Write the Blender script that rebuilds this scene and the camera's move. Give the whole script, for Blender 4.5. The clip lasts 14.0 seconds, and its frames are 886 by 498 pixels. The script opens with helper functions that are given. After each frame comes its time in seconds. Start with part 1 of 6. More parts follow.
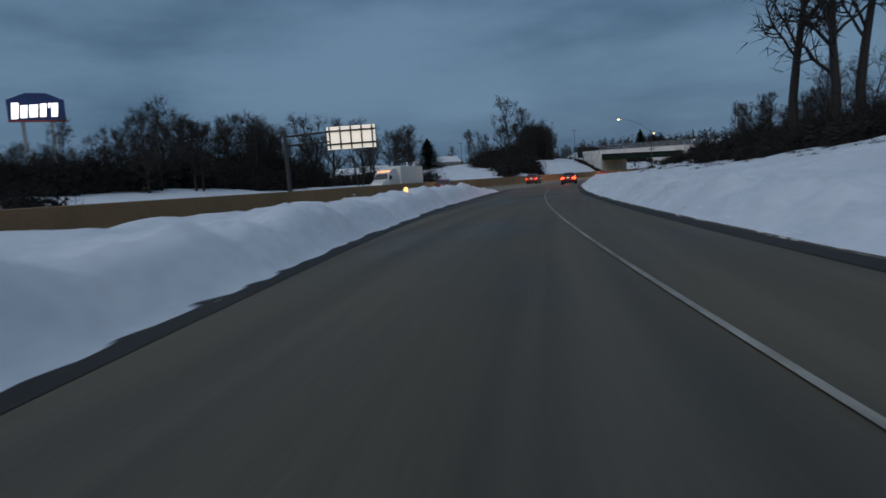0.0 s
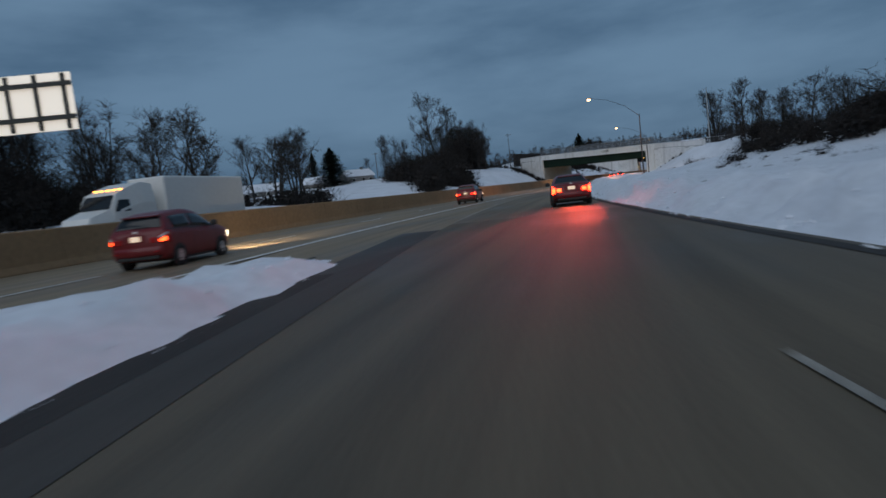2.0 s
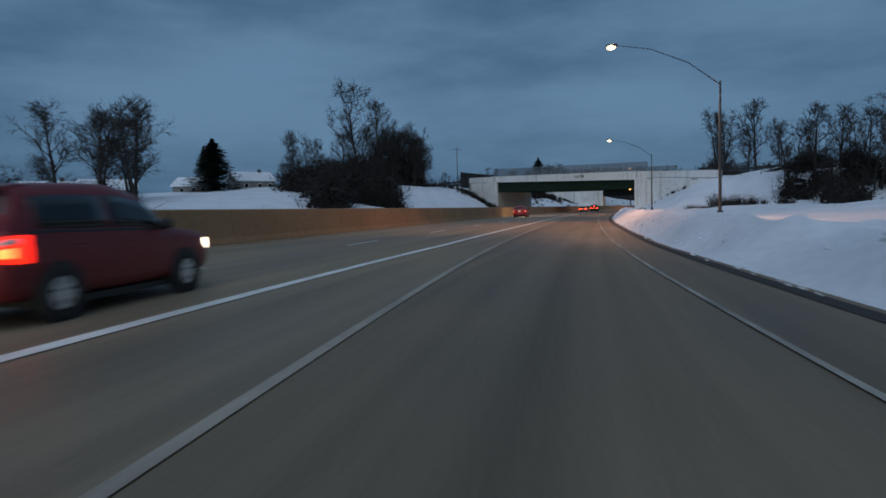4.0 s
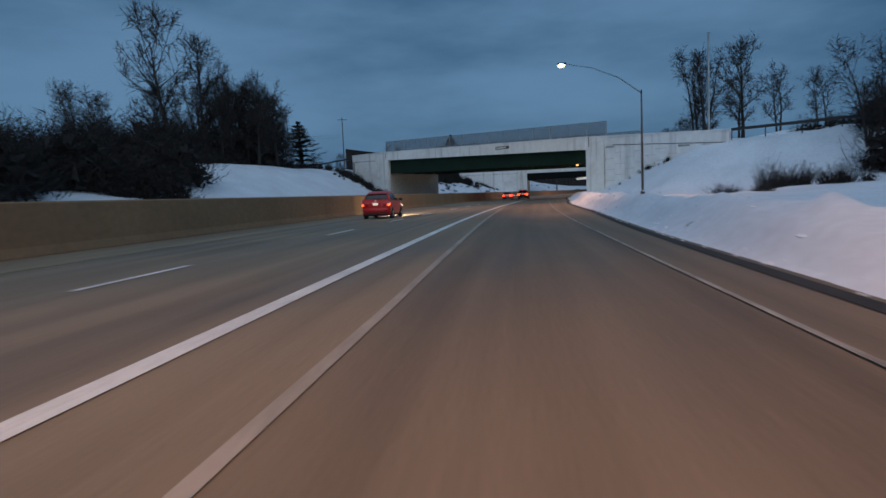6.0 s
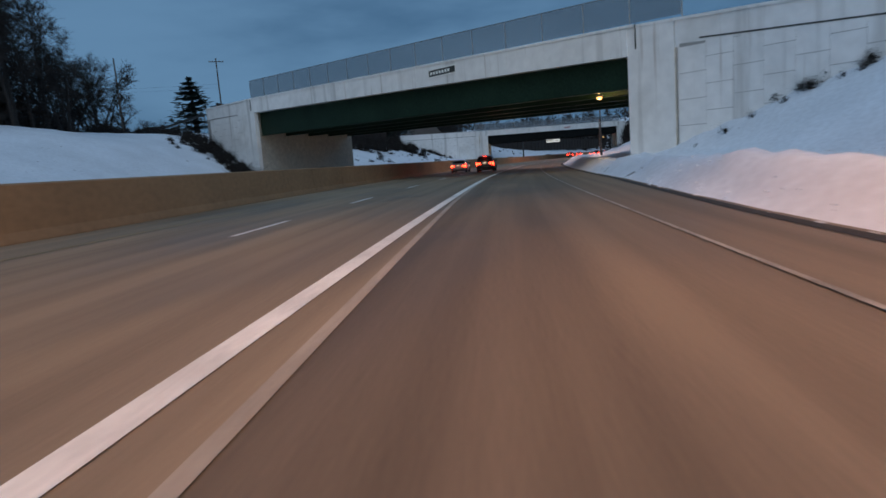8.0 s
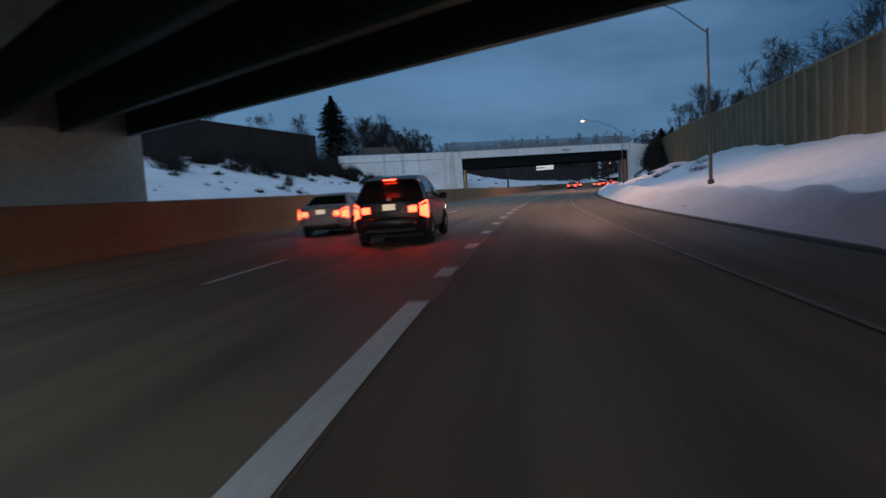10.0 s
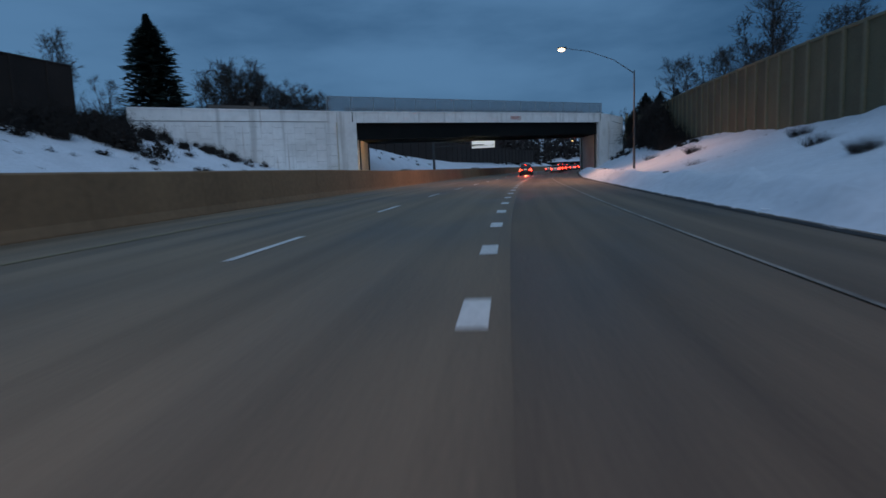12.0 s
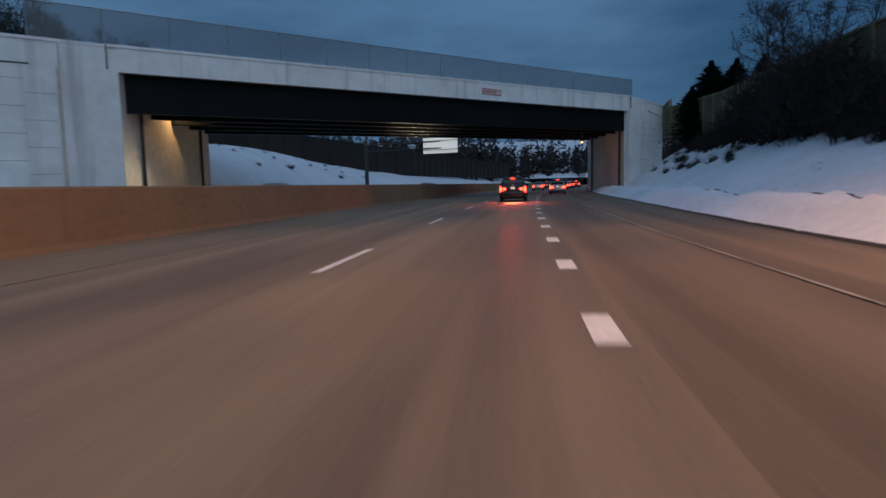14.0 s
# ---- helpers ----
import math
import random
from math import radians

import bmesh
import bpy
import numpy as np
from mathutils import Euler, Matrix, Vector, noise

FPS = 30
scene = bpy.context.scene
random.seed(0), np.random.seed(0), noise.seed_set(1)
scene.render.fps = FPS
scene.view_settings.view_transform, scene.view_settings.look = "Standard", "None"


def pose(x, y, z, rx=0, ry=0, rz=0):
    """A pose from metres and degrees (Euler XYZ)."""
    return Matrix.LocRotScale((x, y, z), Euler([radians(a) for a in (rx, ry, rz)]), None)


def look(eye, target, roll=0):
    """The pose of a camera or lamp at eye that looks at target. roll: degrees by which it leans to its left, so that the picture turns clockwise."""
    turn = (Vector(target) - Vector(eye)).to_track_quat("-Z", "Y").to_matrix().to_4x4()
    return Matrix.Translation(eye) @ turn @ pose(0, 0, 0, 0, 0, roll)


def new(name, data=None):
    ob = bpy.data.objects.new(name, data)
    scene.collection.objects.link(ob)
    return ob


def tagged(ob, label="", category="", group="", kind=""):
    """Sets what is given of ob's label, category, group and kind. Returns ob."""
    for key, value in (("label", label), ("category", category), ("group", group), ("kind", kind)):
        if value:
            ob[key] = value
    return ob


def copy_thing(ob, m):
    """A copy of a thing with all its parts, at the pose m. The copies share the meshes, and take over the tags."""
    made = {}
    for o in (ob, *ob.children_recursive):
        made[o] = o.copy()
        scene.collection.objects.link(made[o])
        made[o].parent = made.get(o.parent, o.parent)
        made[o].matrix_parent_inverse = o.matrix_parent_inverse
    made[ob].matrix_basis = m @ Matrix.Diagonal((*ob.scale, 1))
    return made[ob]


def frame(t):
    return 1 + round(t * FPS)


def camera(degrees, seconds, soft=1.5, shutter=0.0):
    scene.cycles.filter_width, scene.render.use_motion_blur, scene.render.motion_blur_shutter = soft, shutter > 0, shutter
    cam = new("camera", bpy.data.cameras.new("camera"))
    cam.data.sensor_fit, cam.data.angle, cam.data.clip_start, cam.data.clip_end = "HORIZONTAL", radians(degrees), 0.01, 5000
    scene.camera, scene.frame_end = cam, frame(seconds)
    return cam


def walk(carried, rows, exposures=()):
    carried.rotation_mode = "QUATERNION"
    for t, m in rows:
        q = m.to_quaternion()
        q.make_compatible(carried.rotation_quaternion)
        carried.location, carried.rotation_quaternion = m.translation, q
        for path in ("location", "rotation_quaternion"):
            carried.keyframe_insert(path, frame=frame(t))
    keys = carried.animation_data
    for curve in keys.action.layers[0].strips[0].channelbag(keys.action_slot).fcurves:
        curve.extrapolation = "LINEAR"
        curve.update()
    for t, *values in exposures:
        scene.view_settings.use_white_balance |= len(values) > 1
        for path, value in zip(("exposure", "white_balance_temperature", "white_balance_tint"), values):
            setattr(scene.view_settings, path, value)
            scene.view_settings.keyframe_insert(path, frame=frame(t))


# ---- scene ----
cam = camera(70.9, 14.0, soft=1.6, shutter=0.3)

# seconds, x, y, z, tilt, lean, yaw
PATH = [
    (0.0, 0.00, 0.00, 1.25, 83.97, 4.09, 3.40),
    (0.5, 0.29, 12.75, 1.25, 84.72, 5.32, 1.82),
    (1.0, 1.00, 25.48, 1.25, 85.10, 6.71, 1.45),
    (1.5, 2.11, 38.18, 1.25, 85.16, 6.62, 0.45),
    (2.0, 3.60, 50.84, 1.25, 84.85, 6.32, -3.08),
    (2.2, 4.30, 55.89, 1.25, 84.95, 5.84, -2.90),
    (2.6, 5.89, 65.97, 1.25, 85.33, 4.88, -4.14),
    (3.2, 8.72, 81.00, 1.25, 85.80, 3.44, -5.39),
    (3.8, 12.22, 95.89, 1.25, 86.27, 2.00, -7.12),
    (4.3, 15.67, 108.17, 1.25, 86.67, 0.80, -8.51),
    (4.5, 17.17, 113.04, 1.25, 85.76, 1.65, -10.98),
    (5.0, 21.26, 125.12, 1.25, 87.59, -0.97, -15.35),
    (5.5, 25.63, 137.10, 1.25, 85.17, 1.22, -16.33),
    (6.0, 30.13, 149.03, 1.25, 85.10, 2.37, -15.00),
    (6.5, 34.72, 160.92, 1.25, 82.65, 1.48, -15.24),
    (7.0, 39.41, 172.78, 1.25, 82.95, 2.84, -18.19),
    (7.5, 44.21, 184.59, 1.25, 83.16, 4.00, -18.25),
    (8.0, 49.18, 196.33, 1.25, 82.15, 4.27, -18.70),
    (8.5, 54.30, 208.01, 1.25, 83.55, 4.38, -18.57),
    (8.7, 56.37, 212.66, 1.25, 83.72, 3.78, -18.43),
    (9.2, 61.65, 224.27, 1.25, 84.14, 3.75, -19.02),
    (9.8, 68.20, 238.10, 1.25, 84.63, 3.72, -19.95),
    (10.4, 75.01, 251.80, 1.25, 85.13, 3.69, -21.16),
    (11.0, 82.15, 265.33, 1.25, 85.63, 3.66, -22.49),
    (11.5, 88.34, 276.48, 1.25, 83.95, 2.55, -26.20),
    (12.0, 94.76, 287.49, 1.25, 82.82, 2.17, -26.46),
    (12.5, 101.38, 298.39, 1.25, 82.69, 2.37, -26.00),
    (13.0, 108.18, 309.17, 1.25, 84.75, 2.20, -26.33),
    (13.5, 115.15, 319.85, 1.25, 83.18, 1.29, -28.92),
    (14.0, 122.29, 330.41, 1.25, 84.17, 1.29, -29.04),
]
walk(cam, [(r[0], pose(*r[1:])) for r in PATH], [(0.0, 0.12, 7800, 20), (2.0, 0.10, 7600, 19), (6.5, 0.05, 6600, 13), (8.5, 0.15, 6600, 13), (11.0, 0.0, 6100, 13), (12.5, -0.18, 6000, 13), (14.0, -0.2, 6200, 14)])

# ---- light: a dim overcast dusk sky, a very soft low sun, street lamps further down ----
world = bpy.data.worlds.new("dusk_sky")
scene.world = world
world.use_nodes = True
wn, wl = world.node_tree.nodes, world.node_tree.links
wn.clear()
w_out = wn.new("ShaderNodeOutputWorld")
w_bg = wn.new("ShaderNodeBackground")
sky = wn.new("ShaderNodeTexSky")
sky.sky_type = "NISHITA"
sky.sun_disc = False
sky.sun_elevation = radians(1.5)
sky.sun_rotation = radians(200)
sky.air_density, sky.dust_density, sky.ozone_density = 1.0, 1.0, 4.0
w_co = wn.new("ShaderNodeTexCoord")
w_map = wn.new("ShaderNodeMapping")
w_map.inputs["Scale"].default_value = (1.0, 1.0, 3.6)
w_noise = wn.new("ShaderNodeTexNoise")
w_noise.inputs["Scale"].default_value = 1.7
w_noise.inputs["Detail"].default_value = 6.0
w_noise.inputs["Roughness"].default_value = 0.52
w_ramp = wn.new("ShaderNodeValToRGB")
w_ramp.color_ramp.interpolation = "EASE"
w_ramp.color_ramp.elements[0].position, w_ramp.color_ramp.elements[0].color = 0.33, (0.145, 0.405, 0.78, 1)
w_ramp.color_ramp.elements[1].position, w_ramp.color_ramp.elements[1].color = 0.70, (0.45, 0.95, 1.56, 1)
w_mix = wn.new("ShaderNodeMix")
w_mix.data_type = "RGBA"
w_mix.inputs["Factor"].default_value = 0.88
w_tint = wn.new("ShaderNodeVectorMath")
w_tint.operation = "SCALE"
w_tint.inputs["Scale"].default_value = 2.45
wl.new(w_co.outputs["Generated"], w_map.inputs["Vector"])
wl.new(w_map.outputs["Vector"], w_noise.inputs["Vector"])
wl.new(w_noise.outputs["Fac"], w_ramp.inputs["Fac"])
wl.new(w_ramp.outputs["Color"], w_tint.inputs[0])
wl.new(sky.outputs["Color"], w_mix.inputs["A"])
wl.new(w_tint.outputs["Vector"], w_mix.inputs["B"])
wl.new(w_mix.outputs["Result"], w_bg.inputs["Color"])
w_bg.inputs["Strength"].default_value = 0.10
wl.new(w_bg.outputs["Background"], w_out.inputs["Surface"])

sun_data = bpy.data.lights.new("sun", "SUN")
sun_data.energy, sun_data.angle, sun_data.color = 0.95, radians(80), (0.74, 0.88, 1.0)
sun = new("sun", sun_data)
sun.matrix_world = look((-10, -20, 190), (60, 200, 0))


# ---- materials ----
def mat(name, color, rough=0.8, vary=0.25, scale=1.0, bump=0.2, metal=0.0, color2=None, fine=9.0, emit=None, power=0.0, island=0.0):
    m = bpy.data.materials.new(name)
    m.use_nodes = True
    n, l = m.node_tree.nodes, m.node_tree.links
    b = n["Principled BSDF"]
    co = n.new("ShaderNodeTexCoord")
    big, small = n.new("ShaderNodeTexNoise"), n.new("ShaderNodeTexNoise")
    big.inputs["Scale"].default_value, big.inputs["Detail"].default_value = scale * 0.35, 5
    small.inputs["Scale"].default_value, small.inputs["Detail"].default_value = scale * fine, 6
    for t in (big, small):
        l.new(co.outputs["Object"], t.inputs["Vector"])
    add = n.new("ShaderNodeMath")
    add.operation = "ADD"
    l.new(big.outputs["Fac"], add.inputs[0])
    l.new(small.outputs["Fac"], add.inputs[1])
    ramp = n.new("ShaderNodeValToRGB")
    half = n.new("ShaderNodeMath")
    half.operation = "MULTIPLY"
    half.inputs[1].default_value = 0.5
    l.new(add.outputs[0], half.inputs[0])
    src = half
    if island:
        inf, sc, ad = n.new("ShaderNodeObjectInfo"), n.new("ShaderNodeMath"), n.new("ShaderNodeMath")
        sc.operation, sc.inputs[1].default_value = "MULTIPLY_ADD", island
        sc.inputs[2].default_value = -island / 2
        l.new(inf.outputs["Random"], sc.inputs[0])
        l.new(sc.outputs[0], ad.inputs[0])
        l.new(half.outputs[0], ad.inputs[1])
        src = ad
    l.new(src.outputs[0], ramp.inputs["Fac"])
    c2 = color2 or tuple(c * (1 + vary) for c in color)
    c1 = tuple(c * (1 - vary) for c in color)
    ramp.color_ramp.elements[0].position, ramp.color_ramp.elements[0].color = 0.36, (*c1, 1)
    ramp.color_ramp.elements[1].position, ramp.color_ramp.elements[1].color = 0.64, (*c2, 1)
    l.new(ramp.outputs["Color"], b.inputs["Base Color"])
    b.inputs["Roughness"].default_value, b.inputs["Metallic"].default_value = rough, metal
    if bump:
        bn = n.new("ShaderNodeBump")
        bn.inputs["Strength"].default_value, bn.inputs["Distance"].default_value = bump, 0.06 / scale
        l.new(half.outputs[0], bn.inputs["Height"])
        l.new(bn.outputs["Normal"], b.inputs["Normal"])
    if emit:
        b.inputs["Emission Color"].default_value, b.inputs["Emission Strength"].default_value = (*emit, 1), power
    return m


def snow_ground():
    """Old snow with bare earth and dead grass showing through in scattered patches."""
    m = mat("snow_cover", (0.74, 0.77, 0.82), 0.75, 0.10, 0.8, 0.5, fine=5)
    n, l = m.node_tree.nodes, m.node_tree.links
    b = n["Principled BSDF"]
    old = b.inputs["Base Color"].links[0].from_socket
    co = n.new("ShaderNodeTexCoord")
    spread, tuft = n.new("ShaderNodeTexNoise"), n.new("ShaderNodeTexNoise")
    spread.inputs["Scale"].default_value, spread.inputs["Detail"].default_value = 0.16, 3
    tuft.inputs["Scale"].default_value, tuft.inputs["Detail"].default_value = 0.9, 7
    tuft.inputs["Roughness"].default_value = 0.68
    for t in (spread, tuft):
        l.new(co.outputs["Object"], t.inputs["Vector"])
    add = n.new("ShaderNodeMath")
    add.operation = "MULTIPLY_ADD"
    add.inputs[1].default_value = 0.7
    l.new(spread.outputs["Fac"], add.inputs[0])
    l.new(tuft.outputs["Fac"], add.inputs[2])
    r = n.new("ShaderNodeValToRGB")
    r.color_ramp.elements[0].position, r.color_ramp.elements[0].color = 1.0, (0, 0, 0, 1)
    r.color_ramp.elements[1].position, r.color_ramp.elements[1].color = 1.0, (0.85, 0.85, 0.85, 1)
    r.color_ramp.elements[0].position = 0.985
    sc = n.new("ShaderNodeMath")
    sc.operation = "MULTIPLY"
    sc.inputs[1].default_value = 0.908
    l.new(add.outputs[0], sc.inputs[0])
    l.new(sc.outputs[0], r.inputs["Fac"])
    mx = n.new("ShaderNodeMix")
    mx.data_type = "RGBA"
    mx.inputs["B"].default_value = (0.085, 0.07, 0.055, 1)
    l.new(r.outputs["Color"], mx.inputs["Factor"])
    l.new(old, mx.inputs["A"])
    l.new(mx.outputs["Result"], b.inputs["Base Color"])
    return m


def road_surface(name, color, streak, seed):
    """Pavement with tyre tracks, salt film and darker damp patches along the way of travel."""
    m = bpy.data.materials.new(name)
    m.use_nodes = True
    n, l = m.node_tree.nodes, m.node_tree.links
    b = n["Principled BSDF"]
    uv = n.new("ShaderNodeUVMap")
    facs = []
    for sx, sy, det in ((1.5, 0.035, 3), (0.35, 0.10, 5), (22.0, 22.0, 4)):
        mp, t = n.new("ShaderNodeMapping"), n.new("ShaderNodeTexNoise")
        mp.inputs["Scale"].default_value = (sx, sy, 1)
        mp.inputs["Location"].default_value = (seed, seed * 2.3, 0)
        t.inputs["Scale"].default_value, t.inputs["Detail"].default_value = 1.0, det
        l.new(uv.outputs["UV"], mp.inputs["Vector"])
        l.new(mp.outputs["Vector"], t.inputs["Vector"])
        facs.append(t.outputs["Fac"])
    acc = facs[0]
    for f, w in ((facs[1], 1.0), (facs[2], 0.7)):
        a = n.new("ShaderNodeMath")
        a.operation = "MULTIPLY_ADD"
        a.inputs[1].default_value = w
        l.new(f, a.inputs[0])
        l.new(acc, a.inputs[2])
        acc = a.outputs[0]
    k = n.new("ShaderNodeMath")
    k.operation = "MULTIPLY"
    k.inputs[1].default_value = 1 / 2.7
    l.new(acc, k.inputs[0])
    r = n.new("ShaderNodeValToRGB")
    r.color_ramp.elements[0].position, r.color_ramp.elements[0].color = 0.38, (*[c * (1 - streak) for c in color], 1)
    r.color_ramp.elements[1].position, r.color_ramp.elements[1].color = 0.62, (*[c * (1 + streak) for c in color], 1)
    l.new(k.outputs[0], r.inputs["Fac"])
    l.new(r.outputs["Color"], b.inputs["Base Color"])
    g = n.new("ShaderNodeMapRange")
    g.inputs["From Min"].default_value, g.inputs["From Max"].default_value = 0.35, 0.65
    g.inputs["To Min"].default_value, g.inputs["To Max"].default_value = 0.52, 0.82
    b.inputs["Specular IOR Level"].default_value = 0.38
    l.new(facs[1], g.inputs["Value"])
    l.new(g.outputs["Result"], b.inputs["Roughness"])
    bp = n.new("ShaderNodeBump")
    bp.inputs["Strength"].default_value, bp.inputs["Distance"].default_value = 0.25, 0.006
    l.new(facs[2], bp.inputs["Height"])
    l.new(bp.outputs["Normal"], b.inputs["Normal"])
    return m


M_SNOW = mat("snow", (0.74, 0.77, 0.82), 0.75, 0.10, 0.8, 0.5, fine=5)
M_SNOWGROUND = snow_ground()
M_ASPHALT = road_surface("asphalt", (0.108, 0.086, 0.060), 0.42, 3.1)
M_LANE = road_surface("salted_lane_asphalt", (0.165, 0.125, 0.085), 0.44, 5.2)
M_GORE = road_surface("dark_shoulder_asphalt", (0.050, 0.046, 0.041), 0.40, 9.4)
M_SLUSH_STRIP = mat("wet_dirty_slush_and_dark_strip", (0.024, 0.021, 0.018), 0.85, 0.5, 1.5, 0.4)
M_CONCRETE_ROAD = road_surface("concrete_road", (0.225, 0.172, 0.116), 0.38, 7.7)
M_PAINT = mat("road_paint", (0.75, 0.74, 0.70), 0.6, 0.25, 2.0, 0.1)
M_WORN = mat("worn_paint", (0.29, 0.27, 0.235), 0.7, 0.6, 2.0, 0.1)
M_JOINT = mat("pale_joint", (0.35, 0.305, 0.25), 0.7, 0.3, 2.0, 0.1)
M_BARRIER = mat("barrier_concrete", (0.262, 0.162, 0.086), 0.85, 0.20, 0.8, 0.2, fine=6)


def bridge_concrete():
    """Pale painted concrete with long weather streaks and rust runs."""
    m = mat("bridge_concrete", (0.76, 0.76, 0.75), 0.85, 0.09, 0.35, 0.05, fine=4)
    n, l = m.node_tree.nodes, m.node_tree.links
    b = n["Principled BSDF"]
    col = b.inputs["Base Color"].links[0].from_socket
    co = n.new("ShaderNodeTexCoord")
    for sx, sz, lo, hi, tone in ((0.9, 0.05, 0.56, 0.70, (0.36, 0.35, 0.33, 1)), (2.6, 0.10, 0.64, 0.76, (0.30, 0.22, 0.16, 1)), (0.25, 0.3, 0.55, 0.75, (0.50, 0.49, 0.46, 1))):
        mp, t, r, mx = n.new("ShaderNodeMapping"), n.new("ShaderNodeTexNoise"), n.new("ShaderNodeValToRGB"), n.new("ShaderNodeMix")
        mp.inputs["Scale"].default_value = (sx, sx, sz)
        t.inputs["Scale"].default_value, t.inputs["Detail"].default_value = 1.0, 5
        r.color_ramp.elements[0].position, r.color_ramp.elements[0].color = lo, (0, 0, 0, 1)
        r.color_ramp.elements[1].position, r.color_ramp.elements[1].color = hi, (0.55, 0.55, 0.55, 1)
        mx.data_type = "RGBA"
        mx.inputs["B"].default_value = tone
        l.new(co.outputs["Object"], mp.inputs["Vector"])
        l.new(mp.outputs["Vector"], t.inputs["Vector"])
        l.new(t.outputs["Fac"], r.inputs["Fac"])
        l.new(r.outputs["Color"], mx.inputs["Factor"])
        l.new(col, mx.inputs["A"])
        col = mx.outputs["Result"]
    l.new(col, b.inputs["Base Color"])
    return m


M_BRIDGE = bridge_concrete()
M_ABUT = mat("weathered_tan_concrete", (0.56, 0.51, 0.43), 0.9, 0.2, 0.5, 0.1, fine=5)
M_MORTAR = mat("grey_mortar", (0.29, 0.29, 0.28), 0.9, 0.2, 0.8, 0.1)
M_GIRDER = mat("green_girder_paint", (0.013, 0.031, 0.020), 0.5, 0.3, 0.7, 0.05)
M_GIRDER2 = mat("dark_girder_paint", (0.008, 0.009, 0.009), 0.5, 0.3, 0.7, 0.05)
for m in (M_GIRDER, M_GIRDER2):
    m.node_tree.nodes["Principled BSDF"].inputs["Specular IOR Level"].default_value = 0.12
M_NOISE = mat("tan_noise_wall_board", (0.125, 0.108, 0.060), 0.85, 0.25, 1.0, 0.3, island=0.15)
M_NOISE_DARK = mat("dark_noise_wall_board", (0.020, 0.014, 0.011), 0.9, 0.3, 1.0, 0.3, island=0.15)
M_POST = mat("noise_wall_post", (0.20, 0.175, 0.105), 0.85, 0.2, 1.0, 0.2)
M_STEEL = mat("galvanised_steel", (0.34, 0.35, 0.35), 0.45, 0.2, 1.5, 0.05, metal=0.7)
M_POLE = mat("weathered_pole_steel", (0.036, 0.037, 0.038), 0.6, 0.2, 1.5, 0.05, metal=0.3)
M_LEFTLINE = mat("faded_yellow_paint", (0.30, 0.25, 0.13), 0.7, 0.35, 2.0, 0.1)
M_PANEL = mat("sign_panel_back", (0.86, 0.87, 0.82), 0.4, 0.05, 1.0, 0.03)
# Sign panel glows by itself, in place of lamplight falling on it.
M_GLOWPANEL = mat("glowing_sign_panel", (0.86, 0.87, 0.80), 0.4, 0.06, 1.0, 0.03, emit=(1.0, 0.98, 0.88), power=0.42)
M_BARK = mat("bark", (0.024, 0.020, 0.018), 0.9, 0.35, 1.2, 0.4)
M_TWIG = mat("twigs", (0.026, 0.021, 0.019), 0.9, 0.3, 1.0, 0.0)
M_NEEDLE = mat("needles", (0.016, 0.030, 0.020), 0.85, 0.4, 1.0, 0.0)
M_BRUSH = mat("brush_stems", (0.015, 0.011, 0.009), 0.9, 0.4, 0.6, 0.0)
M_LENS = mat("unlit_red_lens", (0.38, 0.012, 0.012), 0.2, 0.05, 1.0, 0.0)
M_RED = mat("red_car_paint", (0.54, 0.016, 0.014), 0.3, 0.06, 0.5, 0.0)
M_DARKRED = mat("dark_red_car_paint", (0.16, 0.012, 0.014), 0.3, 0.06, 0.5, 0.0)
M_BLACKCAR = mat("black_car_paint", (0.02, 0.02, 0.022), 0.3, 0.06, 0.5, 0.0)
M_DARKBLUE = mat("dark_blue_car_paint", (0.02, 0.03, 0.07), 0.3, 0.06, 0.5, 0.0)
M_SILVER = mat("silver_car_paint", (0.42, 0.42, 0.43), 0.35, 0.06, 0.5, 0.0)
M_WHITE = mat("white_vehicle_paint", (0.72, 0.72, 0.70), 0.4, 0.05, 0.5, 0.0)
M_GLASS = mat("dark_car_glass", (0.012, 0.014, 0.016), 0.08, 0.05, 0.5, 0.0)
M_TYRE = mat("tyre_rubber", (0.018, 0.018, 0.018), 0.85, 0.2, 2.0, 0.1)
M_RIM = mat("alloy_rim", (0.55, 0.53, 0.50), 0.4, 0.1, 1.0, 0.0, metal=0.3)
M_TRIM = mat("black_trim", (0.02, 0.02, 0.02), 0.6, 0.2, 1.0, 0.05)
M_TAIL = mat("tail_light_lens", (0.5, 0.01, 0.01), 0.25, 0.05, 1.0, 0.0, emit=(1.0, 0.02, 0.008), power=2.2)
M_BRAKE = mat("brake_light_lens", (0.5, 0.02, 0.01), 0.25, 0.05, 1.0, 0.0, emit=(1.0, 0.028, 0.010), power=20.0)
M_HOTTAIL = mat("bright_tail_light_lens", (0.5, 0.02, 0.01), 0.25, 0.05, 1.0, 0.0, emit=(1.0, 0.085, 0.022), power=5.0)
M_CORE = mat("lit_bulb", (0.8, 0.4, 0.1), 0.25, 0.05, 1.0, 0.0, emit=(1.0, 0.085, 0.022), power=7.0)
M_REFLEX = mat("pale_lens", (0.75, 0.70, 0.68), 0.15, 0.05, 1.0, 0.0)
M_AMBER = mat("amber_signal_lens", (0.6, 0.2, 0.02), 0.25, 0.05, 1.0, 0.0, emit=(1.0, 0.35, 0.06), power=6.0)
M_UNDER = mat("sodium_lens", (0.9, 0.6, 0.3), 0.3, 0.02, 1.0, 0.0, emit=(1.0, 0.50, 0.14), power=2.6)
